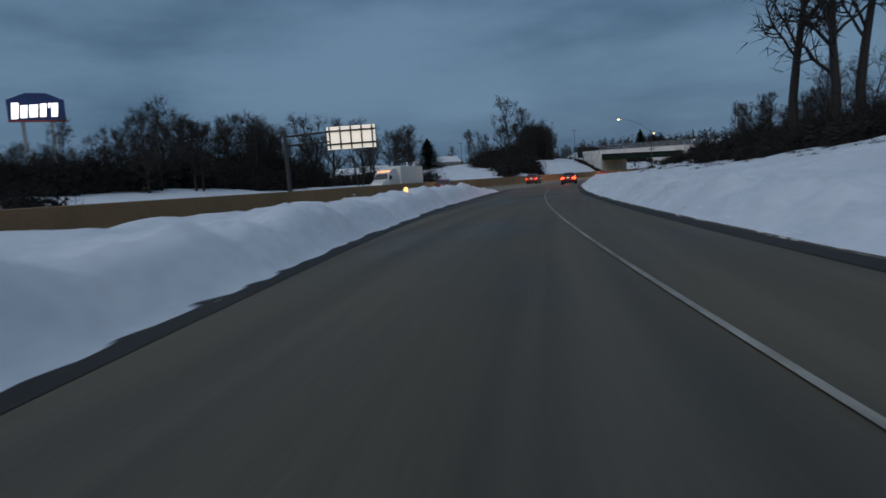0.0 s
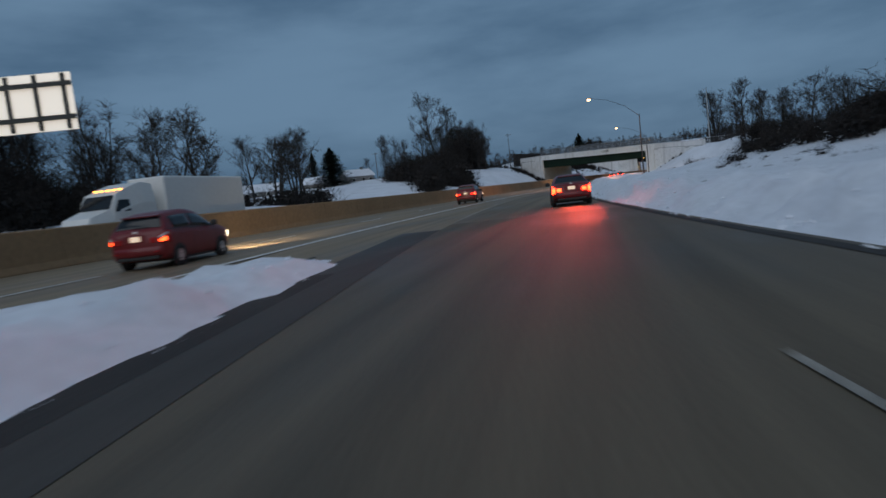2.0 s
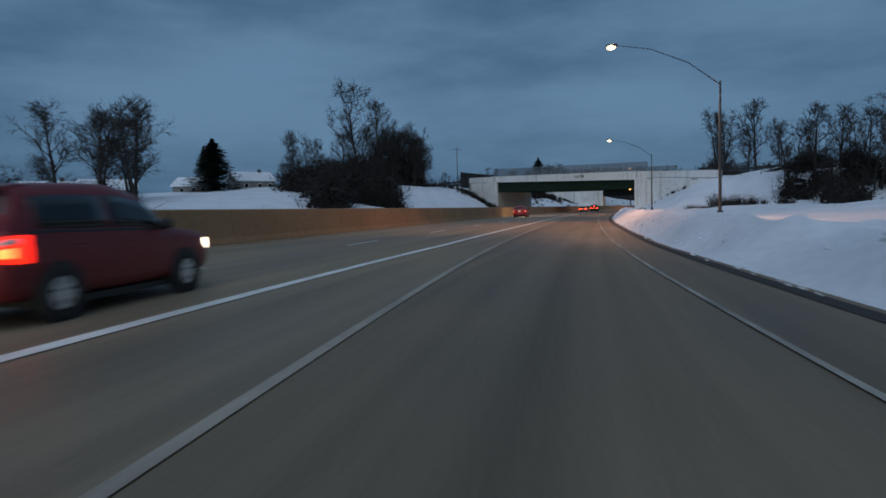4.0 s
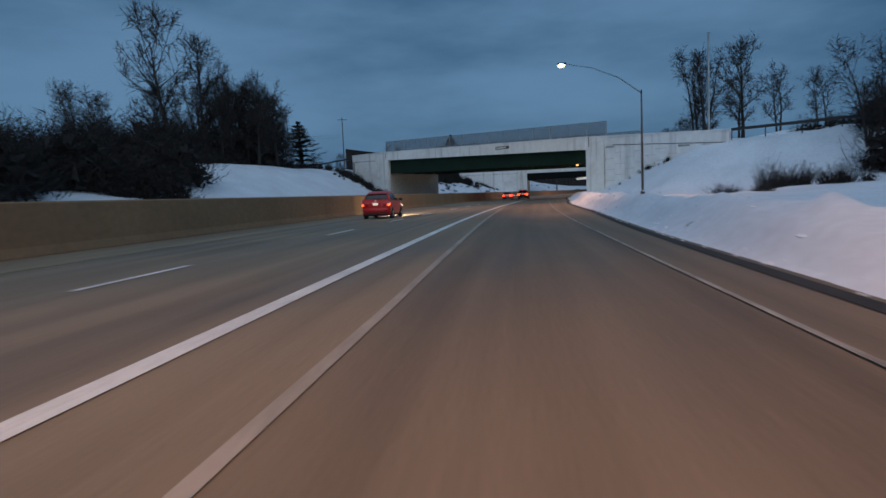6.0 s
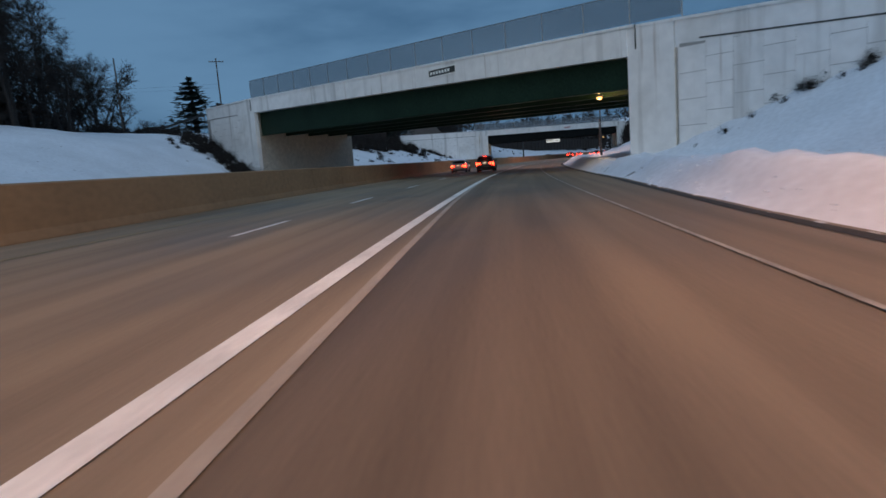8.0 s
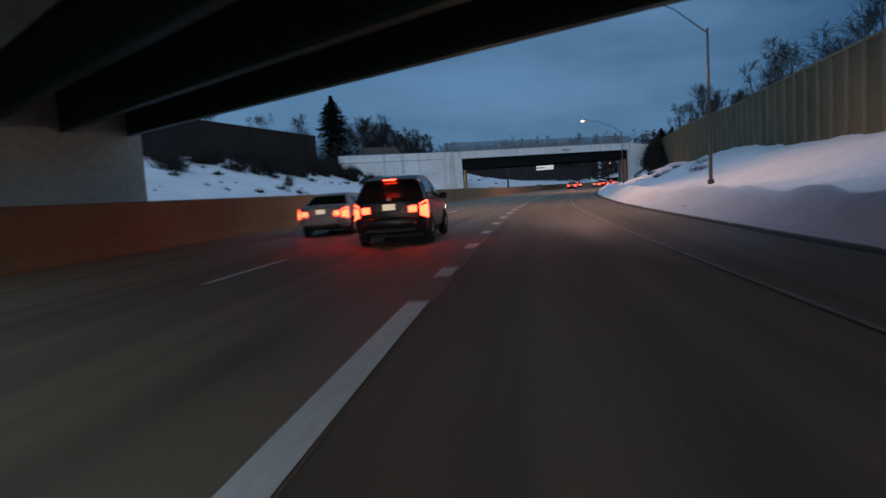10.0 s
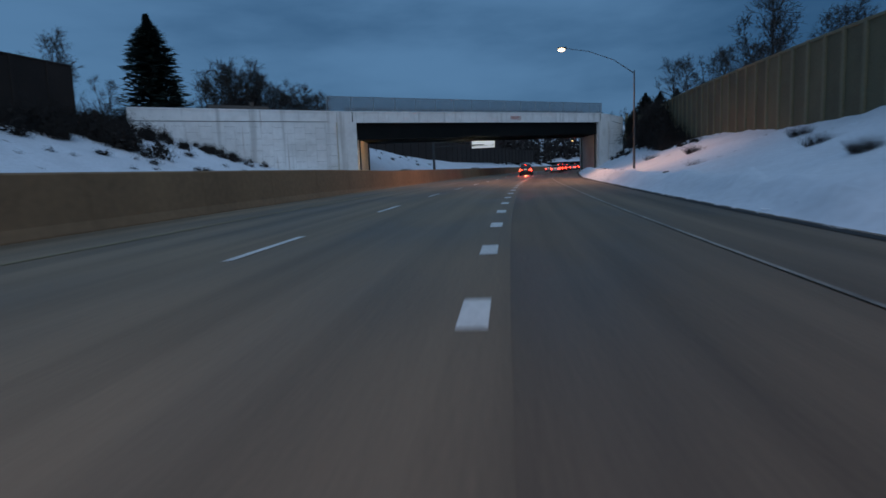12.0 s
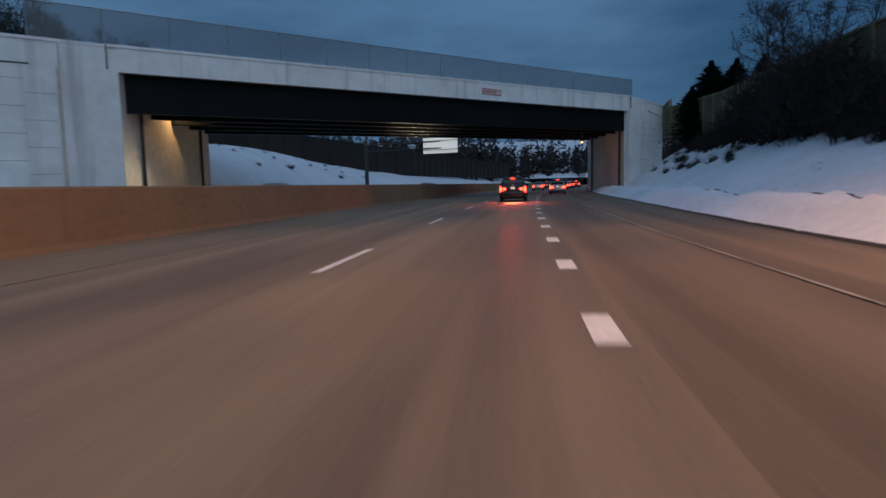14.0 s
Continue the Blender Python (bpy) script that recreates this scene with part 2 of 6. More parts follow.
M_HEAD = mat("headlight_lens", (0.8, 0.8, 0.75), 0.2, 0.05, 1.0, 0.0, emit=(1.0, 0.88, 0.65), power=8.0)
# The plate's emission stands in for the small lamps over it.
M_PLATE = mat("number_plate", (0.7, 0.66, 0.6), 0.5, 0.1, 2.0, 0.0, emit=(1.0, 0.76, 0.52), power=0.5)
M_LAMP = mat("sodium_lamp_lens", (0.9, 0.8, 0.6), 0.3, 0.02, 1.0, 0.0, emit=(1.0, 0.68, 0.36), power=4.0)
M_HOUSE = mat("house_siding", (0.20, 0.19, 0.18), 0.8, 0.15, 0.6, 0.1)
M_WOOD = mat("pole_wood", (0.07, 0.055, 0.045), 0.9, 0.3, 1.0, 0.2)
M_SIGNBLUE = mat("sign_blue_face", (0.02, 0.05, 0.16), 0.4, 0.1, 1.0, 0.0)
M_LETTER = mat("lit_sign_letters", (0.9, 0.9, 0.9), 0.4, 0.02, 1.0, 0.0, emit=(0.85, 0.93, 1.0), power=1.6)
# Reflector's emission imitates headlight beams thrown back by it.
M_AMBERREF = mat("glowing_amber_reflector", (0.8, 0.35, 0.05), 0.3, 0.05, 1.0, 0.0, emit=(1.0, 0.55, 0.2), power=1.6)
M_STREETSIGN = mat("street_name_plate", (0.55, 0.5, 0.46), 0.6, 0.1, 1.0, 0.0)
M_BAR = mat("dark_bars", (0.03, 0.034, 0.03), 0.6, 0.1, 1.0, 0.0)
M_REDBAR = mat("red_bars", (0.42, 0.06, 0.05), 0.6, 0.1, 1.0, 0.0)


def mesh_fence():
    m = bpy.data.materials.new("fence_mesh")
    m.use_nodes = True
    n, l = m.node_tree.nodes, m.node_tree.links
    b, o = n["Principled BSDF"], n["Material Output"]
    b.inputs["Base Color"].default_value = (0.16, 0.18, 0.20, 1)
    b.inputs["Roughness"].default_value = 0.6
    t, mx = n.new("ShaderNodeBsdfTransparent"), n.new("ShaderNodeMixShader")
    mx.inputs["Fac"].default_value = 0.42
    l.new(t.outputs[0], mx.inputs[1])
    l.new(b.outputs[0], mx.inputs[2])
    l.new(mx.outputs[0], o.inputs["Surface"])
    return m


M_MESH = mesh_fence()

# ---- the course of the road: heading every 25.5 m ----
HEAD = [14.6, 10.8, 7.1, 3.4, -0.39, -4.12, -7.57, -11.0, -15.45, -19.76, -20.94, -21.74, -23.36, -24.48, -26.2, -28.47, -30.82, -32.72, -34.46]
HEAD += [HEAD[-1] - 1.7 * k for k in range(1, 9)] + [HEAD[-1] - 13.6 - 0.8 * k for k in range(1, 20)]
HS = [25.5 * (k - 4) for k in range(len(HEAD))]
FINE = np.arange(HS[0], HS[-1], 0.5)
_h = np.radians(np.interp(FINE, HS, HEAD))
_d = np.stack([-np.sin(_h), np.cos(_h)], -1)
CURVE = np.concatenate([[[0, 0]], np.cumsum((_d[1:] + _d[:-1]) / 2 * 0.5, 0)])
CURVE = CURVE - [np.interp(0, FINE, CURVE[:, 0]), np.interp(0, FINE, CURVE[:, 1])]


def at(s, lat, z=0.0):
    """A place s metres along the drive and lat metres to the right of it."""
    h = math.radians(np.interp(s, HS, HEAD))
    return Vector((np.interp(s, FINE, CURVE[:, 0]) + lat * math.cos(h), np.interp(s, FINE, CURVE[:, 1]) + lat * math.sin(h), z))


def turn(s):
    return float(np.interp(s, HS, HEAD))


def smooth(x):
    x = min(max(x, 0.0), 1.0)
    return x * x * (3 - 2 * x)


def table(pairs):
    xs, ys = zip(*pairs)
    return lambda s: float(np.interp(s, xs, ys))


T = table([(-110, -23), (0, -14), (27, -12), (50, -9.6), (68, -7.4), (85, -6.1), (124, -3.75), (150, -3.0), (180, -2.55), (205, -2.1), (225, -1.75), (260, -1.15), (291, -0.55), (316, -0.1), (345, 0.5), (372, 1.0), (400, 1.3), (900, 1.3)])
R = table([(-110, 4.3), (60, 4.35), (78, 4.2), (122, 3.35), (152, 3.4), (172, 3.75), (190, 4.4), (215, 4.4), (233, 5.1), (290, 5.2), (316, 5.7), (347, 6.5), (372, 6.6), (400, 7.4), (900, 7.4)])
RL = table([(80, 2.1), (124, 2.2), (150, 2.42), (180, 2.52), (214, 2.68), (290, 2.75), (318, 3.3), (342, 3.7), (372, 3.6), (430, 4.4), (900, 4.6)])
EH = table([(-110, 0.0), (0, -0.05), (50, -0.08), (72, 0.0), (900, 0.0)])
JOINT = table([(20, -2.35), (75, -2.4), (100, -2.0), (160, -1.4), (195, -1.35), (225, -1.5), (246, -1.25), (260, -1.0), (300, -0.1), (345, 0.8), (372, 1.3), (400, 1.6), (900, 1.6)])
W = lambda s: T(s) - 10.6
OPP = 14.8
ISLAND_END = 66.0
SLOPE_L = table([(-110, 0.26), (60, 0.26), (110, 0.16), (150, 0.10), (180, 0.12), (215, 0.40), (245, 0.62), (275, 0.62), (300, 0.5), (360, 0.5), (398, 0.5), (408, 1.1), (436, 0.9), (470, 0.5), (520, 0.4), (900, 0.2)])
CAP_L = table([(-110, 3.6), (60, 3.6), (110, 2.8), (150, 2.4), (190, 3.6), (225, 6.8), (245, 7.6), (280, 9.0), (330, 9.6), (390, 9.2), (420, 7.0), (520, 7.5), (900, 6)])
SLOPE_R = table([(-110, 0.12), (40, 0.14), (70, 0.15), (92, 0.16), (106, 0.19), (118, 0.15), (135, 0.10), (185, 0.05), (215, 0.04), (243, 0.04), (252, 0.5), (262, 0.5), (290, 0.34), (388, 0.40), (399, 0.60), (410, 0.72), (430, 0.72), (470, 0.35), (900, 0.2)])
CAP_R = table([(-110, 3.0), (60, 2.6), (84, 2.8), (106, 3.9), (130, 3.0), (160, 2.2), (200, 1.2), (243, 1.2), (252, 8.0), (262, 8.5), (290, 5.2), (388, 6.0), (400, 8.0), (412, 9.5), (430, 10.0), (480, 8.0), (900, 6)])


def bank(d, crest, run):
    return crest * smooth(d / run)


def embankment(p):
    """Height of the snowy slope under the crossing road, on the near side of its wing wall."""
    q = p - Vector((73.6, 230.6, 0))
    u, out = 0.424 * q.x - 0.906 * q.y, -0.906 * q.x - 0.424 * q.y
    if u < 0 or out < -24:
        return -9.0
    crest = min(1.3 + 0.38 * max(0.0, u - 3.0), 6.9) * (1 - smooth((u - 75) / 40))
    return crest - 0.62 * max(0.0, out)


def terrain(s, lat):
    """Height of the snow-covered ground."""
    w, t, r, e = W(s), T(s), R(s), EH(s)
    p = at(s, lat)
    lump = noise.noise(Vector((p.x * 0.35, p.y * 0.35, 3.1))) * 0.16 + noise.noise(Vector((p.x * 1.1, p.y * 1.1, 7.7))) * 0.09
    grain = noise.noise(Vector((p.x * 2.2, p.y * 2.2, 4.4))) * 0.07 + noise.noise(Vector((p.x * 4.6, p.y * 4.6, 9.1))) * 0.04
    chunk = 0.16 * max(0.0, noise.noise(Vector((p.x * 1.7, p.y * 1.7, 15.2)))) ** 0.5 - 0.05
    wide = noise.noise(Vector((p.x * 0.05, p.y * 0.05, 1.3))) * 0.9
    if lat < w - OPP:
        d = w - OPP - lat
        rise = SLOPE_L(s) * max(0.0, d - 2.0)
        cap = CAP_L(s)
        rise = cap * (1 - math.exp(-1.35 * (rise / cap) ** 1.4)) if rise > 0 else 0.0
        k = smooth(d / 3)
        return e - 0.06 + bank(d, 0.45, 1.8) + rise + k * (lump + wide * smooth(d / 20))
    if lat > r:
        d = lat - r
        rise = SLOPE_R(s) * max(0.0, lat - 10.8 - 5.5 * smooth((s - 118) / 12) * (1 - smooth((s - 196) / 12)))
        cap = CAP_R(s)
        rise = cap * (1 - math.exp(-1.35 * (rise / cap) ** 1.4)) if rise > 0 else 0.0
        k = smooth(d / 1.2)
        dip = 0.30 * math.exp(-((d - 3.3) / 0.9) ** 2) * smooth((s - 80) / 30)
        hollow = 0.55 * smooth((d - 2.4) / 3.4) * smooth((s - 112) / 16) * (1 - smooth((s - 236) / 8))
        base = -0.06 + bank(d, 0.85 + 0.12 * smooth((s - 112) / 16) * (1 - smooth((s - 236) / 8)), 2.0) - dip - hollow + rise
        if 150 < s < 262:
            e = embankment(p)
            top = max(base, e)
            base = top + 0.35 * math.exp(-abs(base - e) / 0.8) * smooth((lat - 9) / 3)
        return base + k * (lump * 1.3 + (grain * 2.4 + chunk * (1.0 + 1.5 * (1 - smooth((s - 96) / 20)))) * (1.1 - smooth((d - 3.2) / 3.6)) + wide * smooth(d / 16))
    edge = -3.24 + 0.2 * noise.noise(Vector((s * 0.55, 2.7, 0.4))) + 0.1 * noise.noise(Vector((s * 1.9, 6.1, 0.8)))
    back = t + 2.0 - 1.5 * smooth((s - 30) / 16)
    if s < ISLAND_END and back < lat < edge:
        d1, d2, d3 = edge - lat, lat - back, ISLAND_END - s
        ridge = (0.90 + 0.17 * smooth((s - 24) / 14)) * smooth(d1 / 1.2) * (1 - 0.14 * smooth((d1 - 1.2) / 1.2) + 0.18 * smooth((d1 - 2.5) / 3.0)) * (0.38 + 0.62 * smooth((d3 - 6.0) / 12.0))
        k = smooth(d1 / 0.8) * smooth(d2 / 2.2) * smooth(d3 / 3.6)
        return -0.06 + e * smooth(d1 / max(0.1, d1 + d2)) + k * (ridge + lump * (0.7 + 0.9 * smooth((d3 - 6) / 8)) + (grain * 2.6 + chunk) * (1.15 - smooth((d1 - 1.8) / 2.5)))
    if lat < -3.05 and s < 72:
        return e * (1.0 if lat < t + 2.0 else 0.0) - 0.06
    return -0.06


# ---- building helpers ----
def finish(name, bm, material, smooth_shade=False):
    me = bpy.data.meshes.new(name)
    bm.to_mesh(me)
    bm.free()
    me.materials.append(material)
    if smooth_shade:
        me.polygons.foreach_set("use_smooth", [True] * len(me.polygons))
    return me


def part(name, bm, material, parent, label="", smooth_shade=False):
    ob = new(name, finish(name, bm, material, smooth_shade))
    ob.parent = parent
    if label:
        ob["label"] = label
    return ob


def thing(name, m, label, category, group="", kind=""):
    ob = new(name)
    ob.matrix_world = m
    ob.empty_display_size = 0.3
    return tagged(ob, label, category, group, kind)


def box(bm, x0, x1, y0, y1, z0, z1, bevel=0.0):
    v = [bm.verts.new(c) for c in ((x0, y0, z0), (x1, y0, z0), (x1, y1, z0), (x0, y1, z0), (x0, y0, z1), (x1, y0, z1), (x1, y1, z1), (x0, y1, z1))]
    f = [bm.faces.new([v[i] for i in q]) for q in ((0, 3, 2, 1), (4, 5, 6, 7), (0, 1, 5, 4), (1, 2, 6, 5), (2, 3, 7, 6), (3, 0, 4, 7))]
    if bevel:
        bmesh.ops.bevel(bm, geom=list({e for g in f for e in g.edges}), offset=bevel, segments=1, affect="EDGES")


def boxes(*rows, bevel=0.0):
    bm = bmesh.new()
    for r in rows:
        box(bm, *r, bevel=bevel)
    return bm


def tube(bm, pts, radii, sides=6, cap=True):
    """A tapered tube through points."""
    rings = []
    for i, p in enumerate(pts):
        a = (pts[min(i + 1, len(pts) - 1)] - pts[max(i - 1, 0)]).normalized()
        u = a.orthogonal().normalized()
        v = a.cross(u)
        rings.append([bm.verts.new(p + radii[i] * (math.cos(2 * math.pi * k / sides) * u + math.sin(2 * math.pi * k / sides) * v)) for k in range(sides)])
    for a, b in zip(rings, rings[1:]):
        # match the start of the rings so that tubes do not twist
        j = min(range(sides), key=lambda q: (a[0].co - b[q].co).length)
        for k in range(sides):
            bm.faces.new((a[k], a[(k + 1) % sides], b[(k + 1 + j) % sides], b[(k + j) % sides]))
    if cap:
        for r in (rings[0], rings[-1]):
            try:
                bm.faces.new(r)
            except ValueError:
                pass


def loft(rings, closed=True):
    bm = bmesh.new()
    vs = [[bm.verts.new(p) for p in r] for r in rings]
    n = len(rings[0])
    for a, b in zip(vs, vs[1:]):
        for k in range(n if closed else n - 1):
            bm.faces.new((a[k], a[(k + 1) % n], b[(k + 1) % n], b[k]))
    bm.faces.new(vs[0])
    bm.faces.new(vs[-1])
    bmesh.ops.recalc_face_normals(bm, faces=bm.faces[:])
    return bm


def ribbon(s0, s1, left, right, z, step=2.0, zf=None):
    """A strip of road between two offsets."""
    n = max(1, int(round((s1 - s0) / step)))
    vs, fs = [], []
    for i in range(n + 1):
        s = s0 + (s1 - s0) * i / n
        zz = z + (zf(s) if zf else 0.0)
        vs += [at(s, left(s), zz), at(s, right(s), zz)]
        if i:
            k = 2 * i
            fs.append((k - 2, k - 1, k + 1, k))
    bm = bmesh.new()
    uv = bm.loops.layers.uv.new("way")
    v = [bm.verts.new(p) for p in vs]
    for f in fs:
        face = bm.faces.new([v[j] for j in f])
        for j, lp in zip(f, face.loops):
            s = s0 + (s1 - s0) * (j // 2) / n
            lp[uv].uv = ((right(s) if j % 2 else left(s)) - T(s), s)
    return bm


def strip_thing(name, bm, material, label, category, kind="structure", group=""):
    ob = new(name, finish(name, bm, material))
    return tagged(ob, label, category, group, kind)


# ---- ground: one snow sheet out to the horizon ----
def build_ground():
    rows = list(np.arange(-100, 0, 5.0)) + list(np.arange(0, 72, 0.6)) + list(np.arange(72, 430, 1.2)) + list(np.arange(430, 640, 5.0))
    lats = [-330, -260, -200, -150, -120, -100, -85, -72, -62, -55, -50] + list(np.arange(-46, -24, 1.2)) + list(np.arange(-24, -10, 0.6)) + list(np.arange(-10, -3.3, 0.3)) + [-3.2, -3.05, -2.8]
    fixed = len(lats)
    rel = [-0.3, 0.0, 0.25, 0.5, 0.8, 1.1, 1.5, 1.9, 2.4, 3.0, 3.7, 4.5, 5.4, 6.4, 7.6, 9, 10.5, 12, 14, 16, 18.5, 21, 24, 28, 33, 40, 50, 65, 85, 110, 140, 180]
    grid, verts = [], []
    for s in rows:
        r = R(s)
        row = []
        for lat in lats + [r + q for q in rel]:
            row.append(len(verts))
            verts.append(at(s, lat, terrain(s, lat)))
        grid.append(row)
    faces = []
    for a, b in zip(grid, grid[1:]):
        for k in range(len(a) - 1):
            faces.append((a[k], a[k + 1], b[k + 1], b[k]))
    edge = grid[0] + [r[-1] for r in grid[1:]] + grid[-1][-2::-1] + [r[0] for r in grid[-2:0:-1]]
    c = Vector((60, 180, 0))
    ring = []
    for i in edge:
        d = (verts[i] - c)
        d.z = 0
        ring.append(len(verts))
        p = c + d.normalized() * 3500
        verts.append(Vector((p.x, p.y, 4.0)))
    for k in range(len(edge)):
        j = (k + 1) % len(edge)
        faces.append((edge[k], ring[k], ring[j], edge[j]))
    me = bpy.data.meshes.new("ground")
    me.from_pydata([tuple(v) for v in verts], [], faces)
    me.materials.append(M_SNOWGROUND)
    me.polygons.foreach_set("use_smooth", [True] * len(me.polygons))
    tagged(new("ground", me), "snow-covered ground with ploughed banks along the road", "ground", kind="structure")


build_ground()
strip_thing("road", ribbon(-100, 75, lambda s: W(s) - 0.2, lambda s: T(s) + 2.6, 0.0, zf=EH), M_CONCRETE_ROAD, "worn grey concrete carriageway of the highway", "road")
strip_thing("ramp_road", ribbon(-100, 75, lambda s: -3.75, lambda s: R(s) + 0.3, 0.004), M_ASPHALT, "damp dark asphalt slip road between snow banks", "road")
strip_thing("gore_road", ribbon(16, 72, lambda s: -3.73, lambda s: JOINT(s) - 0.75 * (1 - smooth((s - 20) / 15)), 0.009), M_GORE, "dark asphalt wedge between slip road and snow island", "road")
strip_thing("main_road", ribbon(60, 640, lambda s: W(s) - 0.2 if s > 75 else -3.3 - (s - 60) * 0.02 - max(0, (s - 62)) * 0.35, JOINT, 0.006), M_CONCRETE_ROAD, "worn grey concrete carriageway of the highway", "road")
strip_thing("right_lane_road", ribbon(60, 640, JOINT, lambda s: R(s) + 0.3, 0.002), M_LANE, "salt-stained asphalt right lane and shoulder beside a snow bank", "road")
strip_thing("opposite_road", ribbon(-100, 640, lambda s: W(s) - OPP - 0.3, lambda s: W(s) - 0.9, 0.0, zf=EH), M_CONCRETE_ROAD, "grey concrete carriageway of the oncoming traffic", "road")


# ---- lines on the road ----
def line(name, s0, s1, f, half, z, material, label, group="lane lines", zf=None):
    strip_thing(name, ribbon(s0, s1, lambda s: f(s) - half, lambda s: f(s) + half, z, zf=zf), material, label, "lane line", "structure", group)


line("edge_line", 66, 262, T, 0.13, 0.018, M_PAINT, "solid white painted line between highway and slip lane")
line("edge_line", -100, 66, T, 0.09, 0.018, M_PAINT, "solid white painted edge line of the highway", zf=EH)
line("edge_line", -100, 640, lambda s: T(s) - 7.8, 0.05, 0.018, M_LEFTLINE, "faded yellow line along the median barrier", zf=EH)
line("edge_line", 95, 640, RL, 0.038, 0.018, M_WORN, "thin worn white edge line beside the shoulder")
line("ramp_line", -60, 55, lambda s: 1.74, 0.038, 0.018, M_WORN, "thin worn white line along the middle of the slip road")
line("joint_line", 78, 244, JOINT, 0.065, 0.014, M_JOINT, "pale worn strip along the pavement joint")
DASHES = [2.7 + 12.2 * k for k in range(13)] + [161.9, 174.5, 184.5, 194.2, 206.8, 217, 227, 239, 251.5, 264.5, 278, 291.2, 304, 315, 325.5, 336.2, 346, 355.8, 365.8, 377] + [389 + 12.2 * k for k in range(12)]
for s_mark in DASHES:
    line("lane_dash", s_mark, s_mark + 3.4, lambda s: T(s) - 3.95 + 0.28 * smooth((s - 342) / 14), 0.075, 0.018, M_PAINT, "short white painted lane dash", "lane dashes", EH if s_mark < 80 else None)
s_mark = 264.0
while s_mark < 520:
    line("lane_dot", s_mark, s_mark + 1.1, T, 0.13, 0.018, M_PAINT, "stubby white dash of the dotted lane line", "lane dots")
    s_mark += 4.25


line("wet_edge", 0, 46, lambda s: R(s) - 0.08, 0.23, 0.011, M_SLUSH_STRIP, "dark wet strip of dirty slush at the foot of the snow bank", "slush edges")
line("wet_edge", 46, 640, lambda s: R(s) + 0.0, 0.14, 0.011, M_SLUSH_STRIP, "dark wet strip of dirty slush at the foot of the snow bank", "slush edges")
line("wet_edge", 0, 62, lambda s: -3.42, 0.29, 0.011, M_SLUSH_STRIP, "dark wet strip of dirty slush at the foot of the snow bank", "slush edges")


def dark_strip(s0, s1, f, half):
    """A narrow dark strip with ragged edges, laid along a hollow of the snow."""
    bm, rows, rs = bmesh.new(), [], random.Random(61)
    for s in np.arange(s0, s1, 0.7):
        c, h = f(s) + 0.25 * math.sin(s * 0.31) + rs.uniform(-0.1, 0.1), half * rs.uniform(0.3, 1.2)
        rows.append([bm.verts.new(at(s, c + q * h, terrain(s, c + q * h) + (0.05 if abs(q) < 1 else -0.02))) for q in (-1, -0.4, 0.4, 1)])
    for a, b in zip(rows, rows[1:]):
        for k in range(3):
            bm.faces.new((a[k], a[k + 1], b[k + 1], b[k]))
    strip_thing("bare_ground", bm, M_SLUSH_STRIP, "narrow dark strip in a hollow of the snow", "ground")


dark_strip(338, 404, lambda s: R(s) + 3.2, 0.30)


# ---- median barrier in cast sections ----
def build_barrier():
    root = thing("median_barrier", Matrix(), "long weathered tan concrete median barrier", "barrier", kind="structure")
    s, n = -96.0, 6.05
    while s < 560:
        step = n if s < 420 else n * 4
        bm = bmesh.new()
        rings = []
        for q in (0.002, 0.5, 0.998):
            u = s + step * q
            w, e = W(u), EH(u) - 0.05 - 0.15 * smooth((u - 338) / 22)
            prof = ((0.0, 0.0), (0.0, 0.10), (-0.10, 0.35), (-0.20, 1.57), (-0.26, 1.62), (-0.54, 1.62), (-0.60, 1.57), (-0.70, 0.35), (-0.80, 0.10), (-0.80, 0.0))
            rings.append([at(u, w + a, e + b) for a, b in prof])
        bm.free()
        part("barrier_section", loft(rings), M_BARRIER, root)
        s += step


build_barrier()


# ---- overpasses ----
def quad_slab(bm, p, q, d, zp, zq, hp, hq):
    """A slab from p to q (bottom heights zp, zq, tops hp, hq), swept by the vector d."""
    c = [Vector((p.x, p.y, zp)), Vector((q.x, q.y, zq)), Vector((q.x + d.x, q.y + d.y, zq)), Vector((p.x + d.x, p.y + d.y, zp)),
         Vector((p.x, p.y, hp)), Vector((q.x, q.y, hq)), Vector((q.x + d.x, q.y + d.y, hq)), Vector((p.x + d.x, p.y + d.y, hp))]
    v = [bm.verts.new(x) for x in c]
    for f in ((0, 3, 2, 1), (4, 5, 6, 7), (0, 1, 5, 4), (1, 2, 6, 5), (2, 3, 7, 6), (3, 0, 4, 7)):
        bm.faces.new([v[i] for i in f])
    bmesh.ops.recalc_face_normals(bm, faces=bm.faces[:])


